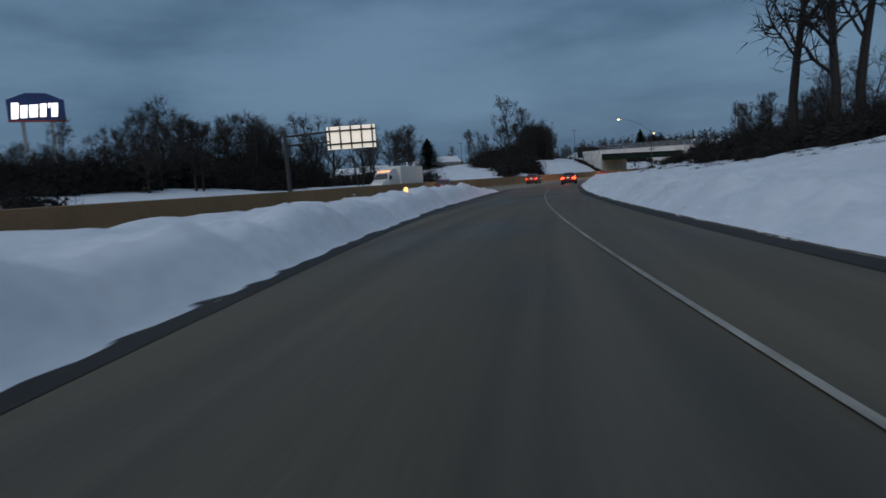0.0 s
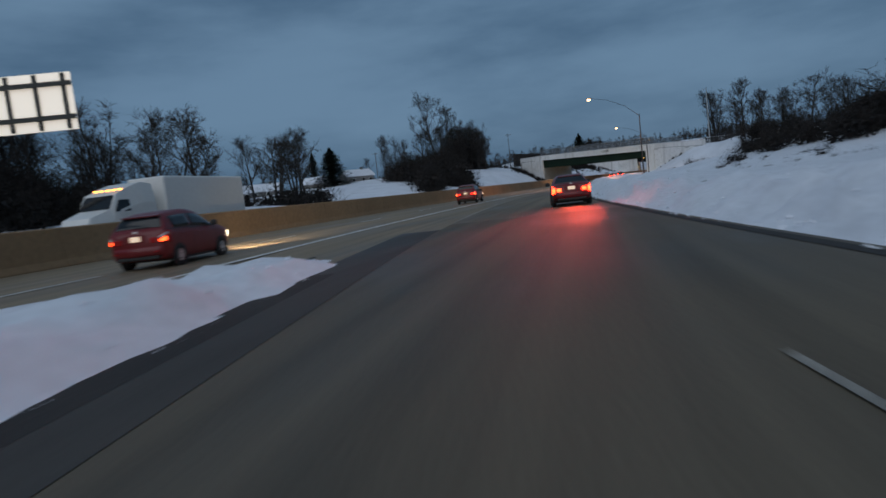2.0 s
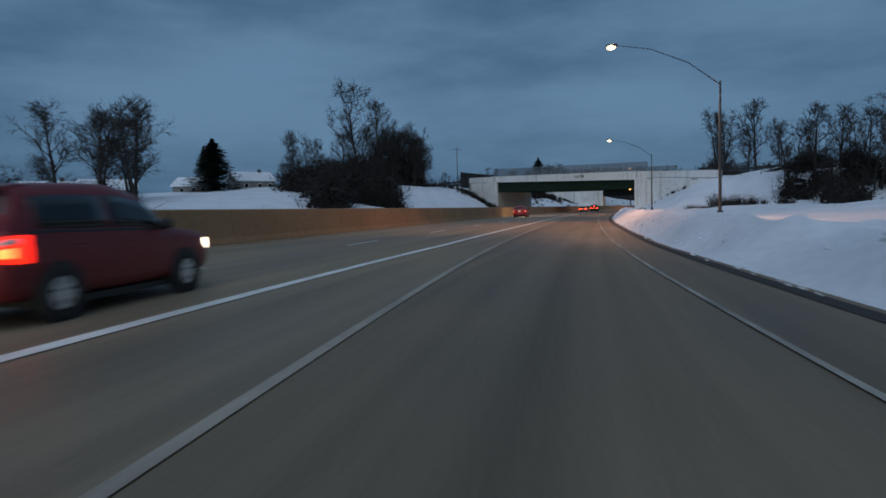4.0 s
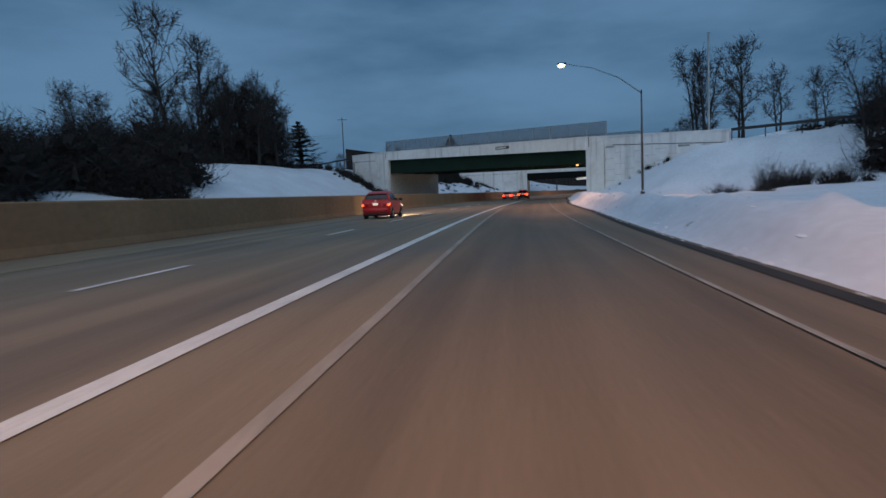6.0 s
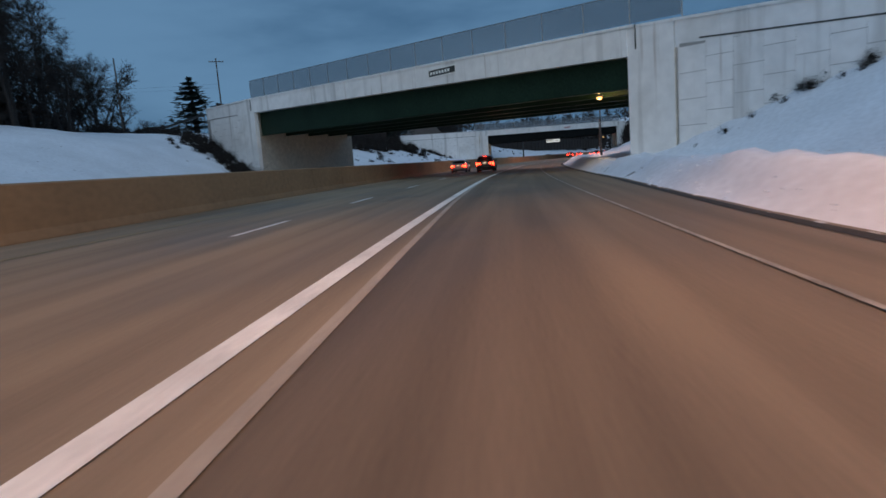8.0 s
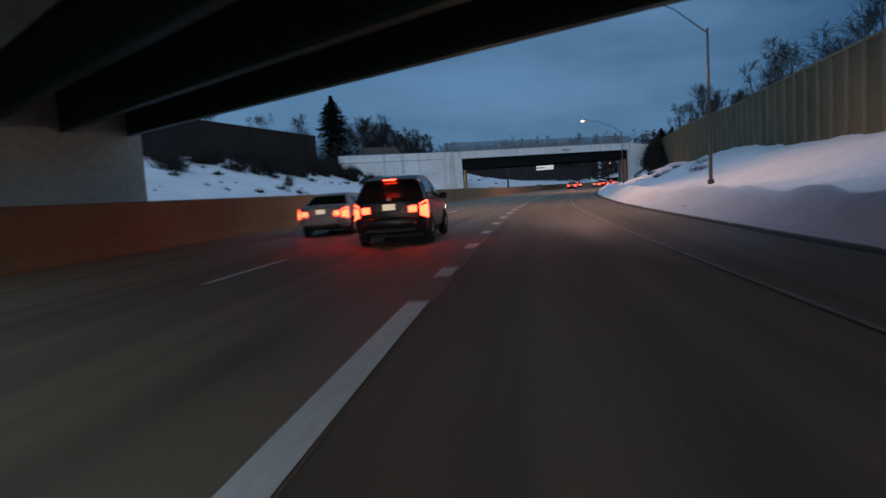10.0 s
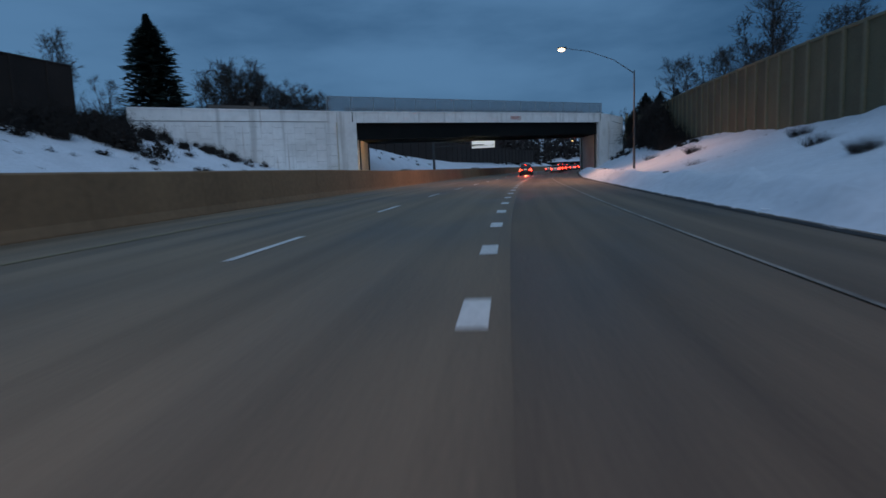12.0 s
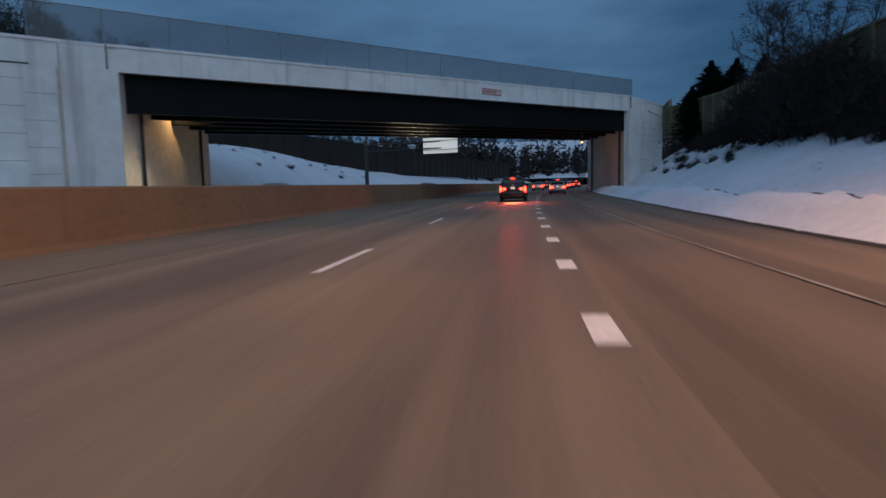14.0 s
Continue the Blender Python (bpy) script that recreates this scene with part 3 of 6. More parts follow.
def overpass(B, A, depth, soffit, girder, parapet, fence_h, wingB, wingA, face_mat, girder_mat, label, girder_label, reach, panels, drains):
    """B: left front corner of the opening, A: right front corner; heights are (at B, at A)."""
    B, A, depth = Vector((*B, 0)), Vector((*A, 0)), Vector((*depth, 0))
    u = (A - B).normalized()
    nrm = Vector((u.y, -u.x, 0))
    if nrm.dot(depth) > 0:
        nrm = -nrm
    root = thing("overpass", Matrix(), label, "bridge", "road overpasses")
    zb = lambda k, pair: pair[0] + (pair[1] - pair[0]) * k
    L = (A - B).length
    on = lambda k: B + (A - B) * k
    # deck slab and the two parapet faces
    bm = bmesh.new()
    quad_slab(bm, B - u * 1.0, A + u * 1.0, depth, soffit[0] - 0.02, soffit[1] - 0.02, soffit[0] + 0.35, soffit[1] + 0.35)
    part("deck", bm, face_mat, root)
    for off in (Vector((0, 0, 0)), depth):
        w = (-nrm if off.length == 0 else nrm) * 0.35
        o = off + (nrm * 0.12 if off.length == 0 else -nrm * 0.12)
        n = 10
        for i in range(n):
            bm = bmesh.new()
            a, b = on(i / n) + o, on((i + 0.998) / n) + o
            quad_slab(bm, a, b, w, zb(i / n, soffit) - 0.05, zb((i + 1) / n, soffit) - 0.05, zb(i / n, parapet), zb((i + 1) / n, parapet))
            part("parapet_panel", bm, face_mat, root)
        bm = bmesh.new()
        quad_slab(bm, on(-0.01) + o + (nrm * 0.06 if off.length == 0 else -nrm * 0.06), on(1.01) + o + (nrm * 0.06 if off.length == 0 else -nrm * 0.06), w * 1.4, parapet[0], parapet[1], parapet[0] + 0.16, parapet[1] + 0.16)
        part("coping", bm, face_mat, root)
    # girders, set back under the deck
    for k in (0.05, 0.27, 0.5, 0.72, 0.95):
        bm = bmesh.new()
        o = depth * k
        z0, z1 = girder, soffit
        bm.free()
        rings = []
        for p, a, b in ((B, z0[0], z1[0] - 0.03), (A, z0[1], z1[1] - 0.03)):
            prof = ((0.2, a - 0.05), (0.2, a), (0.015, a), (0.015, b - 0.05), (0.2, b - 0.05), (0.2, b), (-0.2, b), (-0.2, b - 0.05), (-0.015, b - 0.05), (-0.015, a), (-0.2, a), (-0.2, a - 0.05))
            rings.append([Vector((*(p + o + nrm * x).xy, z)) for x, z in prof])
        part("girder", loft(rings), girder_mat, root, girder_label)
    # abutments: a plain body under each end with the parapet carried on over it
    for p, s, wing, k in ((B, -u, wingB, 0), (A, u, wingA, 1)):
        bm = bmesh.new()
        quad_slab(bm, p, p + s * 3.2, depth, -1.0, -1.0, soffit[k] - 0.05, soffit[k] - 0.05)
        part("abutment", bm, M_ABUT, root, "broad weathered tan concrete abutment")
        for q in ((0.16, 0.86) if drains else ()):
            bm = bmesh.new()
            c = p + depth * q - s * 0.12
            tube(bm, [Vector((c.x, c.y, -0.5)), Vector((c.x, c.y, soffit[k] - 0.3))], [0.11, 0.11], 8)
            part("drain_pipe", bm, M_BAR, root, "dark drain pipe")
        bm = bmesh.new()
        quad_slab(bm, p + nrm * 0.05 - s * 0.02, p + nrm * 0.05 + s * 3.0, -nrm * 0.5, -1.0, -1.0, parapet[k], parapet[k])
        part("abutment_face", bm, face_mat, root)
        w = Vector((*wing[:2], 0))
        bm = bmesh.new()
        quad_slab(bm, p + s * 3.05, w, -nrm * 0.45, -1.0, -1.0, parapet[k], wing[2])
        part("wing_wall", bm, face_mat, root, "long pale concrete wing wall")
        bm = bmesh.new()
        quad_slab(bm, p + nrm * 0.08, w + nrm * 0.08, -nrm * 0.6, parapet[k], wing[2], parapet[k] + 0.16, wing[2] + 0.16)
        part("coping", bm, face_mat, root)
        bm = bmesh.new()
        quad_slab(bm, p + s * 0.55 + nrm * 0.135, p + s * 0.60 + nrm * 0.135, -nrm * 0.10, parapet[k] - 1.3, parapet[k] - 1.3, parapet[k] + 0.17, parapet[k] + 0.17)
        part("expansion_joint", bm, M_BAR, root, "dark open joint in the parapet")
        # a dark strip that paints in the shadow line under the carried-on parapet
        bm = bmesh.new()
        quad_slab(bm, p + s * 4.5 + nrm * 0.03, w + nrm * 0.03, -nrm * 0.1, parapet[k] - 1.42, wing[2] - 1.42, parapet[k] - 1.34, wing[2] - 1.34)
        part("groove", bm, M_BAR, root, "dark painted shadow line along the wall")
        # staggered facing panels
        if panels:
            ln = (w - p).length - 3.4
            sw = (w - p).normalized()
            bm = bmesh.new()
            quad_slab(bm, p + s * 3.3 + nrm * 0.012, w + nrm * 0.012, -nrm * 0.05, -0.6, -0.6, parapet[k] - 1.5, wing[2] - 1.5)
            part("joint_backing", bm, M_MORTAR, root, "grey mortar behind the facing panels")
            i = 0
            while i * 1.55 < ln - 1.4:
                a = p + sw * (3.3 + i * 1.55) + nrm * 0.035
                z, top = -0.6 + (0.75 if i % 2 else 0.0), parapet[k] + (wing[2] - parapet[k]) * i * 1.55 / ln - 1.5
                while z < top - 0.3:
                    bm = bmesh.new()
                    quad_slab(bm, a, a + sw * 1.538, -nrm * 0.12, z, z, min(z + 1.47, top), min(z + 1.47, top))
                    part("facing_panel", bm, face_mat, root)
                    z += 1.5
                i += 1
    # mesh fence on both parapets
    f0, f1 = reach
    for off in (Vector((0, 0, 0)), depth):
        o = off + (-nrm * 0.1 if off.length == 0 else nrm * 0.1)
        bm = bmesh.new()
        quad_slab(bm, on(f0) + o, on(f1) + o, nrm * 0.02, parapet[0] + 0.16, parapet[1] + 0.16, parapet[0] + fence_h[0], parapet[1] + fence_h[1])
        part("fence_mesh", bm, M_MESH, root, "grey wire mesh fence")
        n = 17
        for i in range(n):
            c = on(f0 + (f1 - f0) * i / (n - 1)) + o
            bm = bmesh.new()
            z = zb(min(1, max(0, f0 + (f1 - f0) * i / (n - 1))), parapet)
            tube(bm, [Vector((c.x, c.y, z)), Vector((c.x, c.y, z + zb(i / (n - 1), fence_h) + 0.03))], [0.04, 0.04], 5)
            part("fence_post", bm, M_STEEL, root)
        bm = bmesh.new()
        tube(bm, [Vector((*(on(f0) + o).xy, parapet[0] + fence_h[0])), Vector((*(on(f1) + o).xy, parapet[1] + fence_h[1]))], [0.035, 0.035], 5)
        part("fence_rail", bm, M_STEEL, root)
    return root, on, nrm, zb


br1, on1, n1, z1f = overpass((52.6, 275.3), (73.3, 230.3), (13.9, 13.2), (8.95, 6.98), (6.2, 5.10), (10.45, 8.60), (2.2, 1.95), (46.95, 287.58, 10.7), (81.92, 211.56, 7.5), M_BRIDGE, M_GIRDER, "pale concrete overpass on dark green steel girders", "dark green steel girder", (-0.01, 1.07), True, False)
br2, on2, n2, z2f = overpass((123.9, 373.2), (178.0, 385.3), (7.2, 14.8), (8.48, 9.6), (6.15, 7.3), (9.85, 11.2), (2.1, 2.05), (95.0, 366.74, 9.5), (185.9, 387.07, 10.6), M_BRIDGE, M_GIRDER2, "pale concrete overpass on black steel girders", "black steel girder", (-0.08, 1.02), True, True)


def name_plate(on, nrm, k, z, w, h, bar, face):
    c = on(k) + nrm * 0.14
    a = (on(1) - on(0)).normalized()
    root = thing("street_name_sign", Matrix.Translation((c.x, c.y, z)) @ Matrix.Rotation(math.atan2(a.y, a.x), 4, "Z"), "small framed name plate fixed on the bridge parapet", "sign")
    part("plate", boxes((-w / 2, w / 2, -0.03, 0.0, -h / 2, h / 2)), face, root)
    part("frame", boxes((-w / 2 - 0.06, w / 2 + 0.06, -0.04, -0.01, h / 2, h / 2 + 0.07), (-w / 2 - 0.06, w / 2 + 0.06, -0.04, -0.01, -h / 2 - 0.07, -h / 2), (-w / 2 - 0.06, -w / 2, -0.04, -0.01, -h / 2, h / 2), (w / 2, w / 2 + 0.06, -0.04, -0.01, -h / 2, h / 2)), bar, root)
    rows = [(-w / 2 + 0.2 + i * 0.34, -w / 2 + 0.2 + i * 0.34 + 0.22, -0.045, -0.02, -h * 0.22, h * 0.22) for i in range(int((w - 0.4) / 0.34))]
    part("lettering", boxes(*rows), bar, root, "small worn lettering")


name_plate(on1, n1, 0.665, 8.6, 3.1, 0.5, M_PANEL, M_BAR)
name_plate(on2, n2, 0.58, 9.85, 2.4, 0.4, M_REDBAR, M_STREETSIGN)


# ---- lamps under the overpasses ----
def underpass_light(x, y, z, top, power):
    root = thing("underpass_light", Matrix.Translation((x, y, z)), "small lit orange sodium lamp hanging under the overpass", "lamp", "lamps under the overpasses")
    bm = bmesh.new()
    tube(bm, [Vector((0, 0, 0.12)), Vector((0, 0, top - z))], [0.03, 0.03], 6)
    part("stem", bm, M_STEEL, root)
    part("housing", boxes((-0.24, 0.24, -0.16, 0.16, 0.06, 0.22), bevel=0.04), M_POLE, root)
    bm = bmesh.new()
    bmesh.ops.create_uvsphere(bm, u_segments=10, v_segments=6, radius=0.19)
    bm.transform(Matrix.Diagonal((1.1, 0.8, 0.7, 1)))
    lens = part("lens", bm, M_UNDER, root, "glowing orange lens", True)
    lens.visible_shadow = False
    d = bpy.data.lights.new("underpass_glow", "POINT")
    d.energy, d.color, d.shadow_soft_size = power, (1.0, 0.58, 0.22), 0.15
    new("underpass_glow", d).location = (x, y, z - 0.12)


underpass_light(74.8, 236.0, 5.05, 7.2, 160)
# Unseen lamp, added to brighten the left abutment wall.
underpass_light(128.6, 380.0, 7.2, 8.3, 280)
underpass_light(176.0, 391.0, 6.3, 9.0, 40)


# ---- noise walls ----
def noise_wall(points, mat_panel, mat_post, label, pitch):
    """points: (s, lat, base z, top z)."""
    root = thing("noise_wall", Matrix(), label, "noise wall", "noise walls", "structure")
    ss = [p[0] for p in points]
    f = lambda j, s: float(np.interp(s, ss, [p[j] for p in points]))
    s = ss[0]
    while s < ss[-1] - 0.1:
        e = min(s + pitch, ss[-1])
        a, b = at(s, f(1, s)), at(e, f(1, e))
        d = (b - a).normalized()
        nr = Vector((-d.y, d.x, 0)) * 0.12
        bm = bmesh.new()
        quad_slab(bm, a + d * 0.12 - nr * 0.5, b - d * 0.12 - nr * 0.5, nr, f(2, s) - 1.2, f(2, e) - 1.2, f(3, s) - 0.12, f(3, e) - 0.12)
        part("wall_panel", bm, mat_panel, root)
        bm = bmesh.new()
        quad_slab(bm, a - nr * 1.3 - d * 0.02, b - nr * 1.3 - d * 0.02, nr * 2.6, f(3, s) - 0.16, f(3, e) - 0.16, f(3, s), f(3, e))
        part("wall_cap", bm, mat_post, root)
        bm = bmesh.new()
        quad_slab(bm, a - d * 0.16 - nr * 1.6, a + d * 0.16 - nr * 1.6, nr * 3.2, f(2, s) - 1.2, f(2, s) - 1.2, f(3, s) + 0.02, f(3, s) + 0.02)
        part("wall_post", bm, mat_post, root)
        s = e


noise_wall([(268, 18.5, 2.6, 8.2), (327, 20.6, 3.0, 8.5), (389, 19.7, 4.1, 9.6), (424, 19.6, 6.0, 10.0), (440.5, 16.7, 7.2, 10.3)], M_NOISE, M_POST, "tall tan board noise wall with pale posts on a snowy slope", 2.4)
noise_wall([(302, -51.5, 9.4, 14.1), (337, -50.3, 9.6, 14.2), (366, -45.4, 9.0, 13.5)], M_NOISE_DARK, M_NOISE_DARK, "dark brown noise wall above a snowy bank", 3.6)
noise_wall([(440, 17, 8.5, 11.2), (470, 18.5, 7.5, 11.5), (560, 22, 6.5, 11.0)], M_NOISE, M_POST, "tan board noise wall beyond the overpass", 3.6)
noise_wall([(425, -48, 6.0, 11.5), (500, -36, 5.0, 10.0), (600, -32, 4.5, 9.0)], M_NOISE_DARK, M_NOISE_DARK, "long dark stepped noise wall beyond the overpass", 4.5)


# ---- street lamps ----
def street_lamp(s, head, base_lat, base_z, lit=True, power=6500):
    h = Vector(head)
    b = at(s, base_lat, base_z - 0.4)
    root = thing("street_lamp", Matrix.Translation(b), "tall grey steel street lamp with a long arm, lit orange", "street lamp", "street lamps along the road")
    d = h - b
    top = Vector((0, 0, 9.45 - b.z))
    up = d.z - top.z
    bm = bmesh.new()
    tube(bm, [Vector((0, 0, 0)), top * 0.5, top], [0.115, 0.09, 0.06], 10)
    part("pole", bm, M_POLE, root, smooth_shade=True)
    bm = bmesh.new()
    tube(bm, [Vector((0, 0, 0)), Vector((0, 0, 0.5))], [0.2, 0.18], 10)
    part("base", bm, M_POLE, root)
    flat = Vector((d.x, d.y, 0))
    bm = bmesh.new()
    tube(bm, [top - Vector((0, 0, 0.25)), top + flat * 0.28 + Vector((0, 0, up * 0.45)), top + flat * 0.62 + Vector((0, 0, up * 0.83)), top + flat * 0.95 + Vector((0, 0, up + 0.04))], [0.042, 0.032, 0.026, 0.022], 7)
    part("arm", bm, M_POLE, root, smooth_shade=True)
    f = flat.normalized()
    ang = Matrix.Rotation(math.atan2(f.y, f.x), 4, "Z")
    bm = boxes((-0.45, 0.35, -0.16, 0.16, 0.0, 0.16), bevel=0.05)
    bm.transform(Matrix.Translation(d) @ ang)
    part("lamp_head", bm, M_POLE, root)
    bm = bmesh.new()
    bmesh.ops.create_uvsphere(bm, u_segments=12, v_segments=8, radius=0.25)
    bm.transform(Matrix.Translation(d + Vector((0, 0, -0.05))) @ ang @ Matrix.Diagonal((1.3, 0.9, 0.75, 1)))
    lens = part("lens", bm, M_LAMP, root, "glowing sodium lamp lens", True)
    lens.visible_shadow = False
    data = bpy.data.lights.new("sodium_light", "SPOT")
    data.energy, data.color, data.shadow_soft_size = power, (1.0, 0.47, 0.22), 0.25
    data.spot_size, data.spot_blend = radians(150), 0.6
    ob = new("sodium_light", data)
    ob.location = h + Vector((0, 0, -0.25))
    return root


LAMPS = [(147.4, (31.9, 144.3, 12.7), 10.3, 0.7), (208.5, (54.6, 199.2, 12.05), 10.4, 0.8), (293, tuple(at(293, 4.3, 12.2)), 10.6, 0.9), (364.9, (130.8, 334.8, 11.8), 10.8, 0.7)]
for row, power in zip(LAMPS, (4600, 3900, 3300, 4600)):
    street_lamp(*row, power=power)


# ---- overhead sign gantries, seen from behind ----
def sign_gantry(post, ground_z, p0, p1, z0, z1, arms, label, bar=0.13, set_back=0.0):
    p, a, b = Vector((*post, 0)), Vector((*p0, 0)), Vector((*p1, 0))
    root = thing("sign_gantry", Matrix.Translation((p.x, p.y, ground_z)), label, "sign gantry", "overhead sign gantries")
    inv = Matrix.Translation((-p.x, -p.y, -ground_z))
    bm = bmesh.new()
    tube(bm, [Vector((p.x, p.y, ground_z - 0.5)), Vector((p.x, p.y, max(arms) + 0.8))], [0.32, 0.26], 12)
    bm.transform(inv)
    part("post", bm, M_POLE, root, smooth_shade=True)
    d = (b - a).normalized()
    n = Vector((-d.y, d.x, 0))
    end = b + n * set_back if set_back else a + d * 0.4 + n * 0.2
    for z in arms:
        bm = bmesh.new()
        tube(bm, [Vector((p.x, p.y, z)), Vector((end.x, end.y, z + 0.1))], [0.16, 0.11], 8)
        bm.transform(inv)
        part("arm", bm, M_POLE, root, smooth_shade=True)
    bm = bmesh.new()
    quad_slab(bm, a + n * 0.35, b + n * 0.35, n * 0.06, z0, z0, z1, z1)
    bm.transform(inv)
    part("sign_panel", bm, M_GLOWPANEL, root, "bright pale sign panel with a glow of its own")
    w = (b - a).length
    for k in range(0 if set_back else 5):
        c = a + d * (w * (0.06 + 0.22 * k)) + n * 0.26
        bm = bmesh.new()
        quad_slab(bm, c - d * bar * 0.85, c + d * bar * 0.85, n * 0.085, z0 + 0.05, z0 + 0.05, z1 - 0.05, z1 - 0.05)
        bm.transform(inv)
        part("stiffener", bm, M_BAR, root)
    for z in (z0 + (z1 - z0) * 0.22, z0 + (z1 - z0) * 0.80):
        bm = bmesh.new()
        quad_slab(bm, a + n * 0.16 - d * 0.05, b + n * 0.16 + d * 0.05, n * 0.09, z - bar, z - bar, z + bar, z + bar)
        bm.transform(inv)
        part("brace", bm, M_BAR, root)


sign_gantry((-27.0, 87.4), 1.2, (-20.7, 85.8), (-14.0, 86.1), 6.95, 10.05, (9.3, 8.0), "cantilever gantry carrying a sign seen from behind")
sign_gantry((160.2, 423.6), 1.0, (166.0, 415.4), (169.2, 410.6), 6.1, 8.4, (7.8, 6.8), "cantilever gantry carrying a sign beyond the overpass", 0.05, 0.6)


# ---- trees and brush ----
def strand(bm, a, b, half, rnd):
    """A thin twig that tapers to a point."""
    o = (b - a).orthogonal().normalized()
    o = (Matrix.Rotation(rnd.uniform(0, 6.28), 3, (b - a).normalized()) @ o) * half
    bm.faces.new([bm.verts.new(c) for c in (a - o, a + o, b)])


def course(rnd, p, d, length, n, gnarl, lift):
    """Points of a limb that wanders and turns up towards the light."""
    pts, d = [p.copy()], d.normalized()
    for i in range(n):
        d = (d + Vector((rnd.gauss(0, gnarl), rnd.gauss(0, gnarl), rnd.gauss(0, gnarl) + lift))).normalized()
        pts.append(pts[-1] + d * length / n)
    return pts


def on_course(pts, f):
    k = f * (len(pts) - 1)
    j = min(len(pts) - 2, int(k))
    return pts[j].lerp(pts[j + 1], k - j), (pts[j + 1] - pts[j]).normalized()


def aside(rnd, d, spread):
    """A direction that leaves d by about spread."""
    o = Matrix.Rotation(rnd.uniform(0, 6.28), 3, d) @ d.orthogonal().normalized()
    return (d * math.cos(spread) + o * math.sin(spread)).normalized()


def leader(bm, tw, rnd, base, lean, h, r, foot, limbs, reach):
    """One trunk with its limbs, boughs and twigs; the limbs start at foot (part of its height)."""
    trunk = course(rnd, base, lean, h, 7, 0.045, 0.03)
    tube(bm, trunk, [r * (1 - 0.86 * (i / 7) ** 1.2) for i in range(8)], 7, cap=False)
    for k in range(limbs):
        f = foot + (1 - foot) * (k + rnd.random()) / limbs
        p, d = on_course(trunk, min(0.98, f))
        q = (f - foot) / (1 - foot)
        ln = reach * (0.45 + 1.15 * math.sin(math.pi * (0.18 + 0.72 * q))) * rnd.uniform(0.65, 1.1)
        rl = max(0.035, r * (1 - 0.8 * f) * 0.55)
        limb = course(rnd, p, aside(rnd, d, radians(rnd.uniform(38, 66) - 22 * q)), ln, 5, 0.13, 0.10)
        tube(bm, limb, [rl * (1 - 0.75 * i / 5) for i in range(6)], 4, cap=False)
        for _ in range(7):
            g = rnd.uniform(0.25, 1.0)
            a, e = on_course(limb, g)
            bough = course(rnd, a, aside(rnd, e, radians(rnd.uniform(22, 58))), ln * rnd.uniform(0.26, 0.52) * (1.2 - 0.5 * g), 3, 0.16, 0.08)
            tube(tw, bough, [rl * 0.46, rl * 0.38, rl * 0.28, 0.016], 3, cap=False)
            for _ in range(5):
                b, e2 = on_course(bough, rnd.uniform(0.2, 1.0))
                t = b + aside(rnd, e2, radians(rnd.uniform(15, 60))) * rnd.uniform(0.45, 0.95)
                strand(tw, b, t, 0.023, rnd)
                for _ in range(2):
                    c = b.lerp(t, rnd.uniform(0.3, 0.95))
                    strand(tw, c, c + aside(rnd, (t - b).normalized(), radians(rnd.uniform(20, 60))) * rnd.uniform(0.3, 0.65), 0.018, rnd)


def bare_tree(seed, label, stems, foot, reach, limbs, splay=0.16):
    rnd = random.Random(seed)
    root = thing("bare_tree", Matrix.Translation((0, 0, -500)), label, "tree", "bare winter trees")
    bm, tw = bmesh.new(), bmesh.new()
    for k in range(stems):
        a = 6.28 * k / stems + rnd.random()
        out = 0.0 if stems == 1 else splay
        leader(bm, tw, rnd, Vector((math.cos(a) * min(out, 0.16) * 2, math.sin(a) * min(out, 0.16) * 2, -0.6)), Vector((math.cos(a) * out, math.sin(a) * out, 1)), 9.2 * rnd.uniform(0.86, 1.0), 0.19 / stems ** 0.3, foot, limbs // stems + 2, reach)
    part("trunk", bm, M_BARK, root, smooth_shade=True)
    part("crown", tw, M_TWIG, root, "bare twiggy crown")
    return root


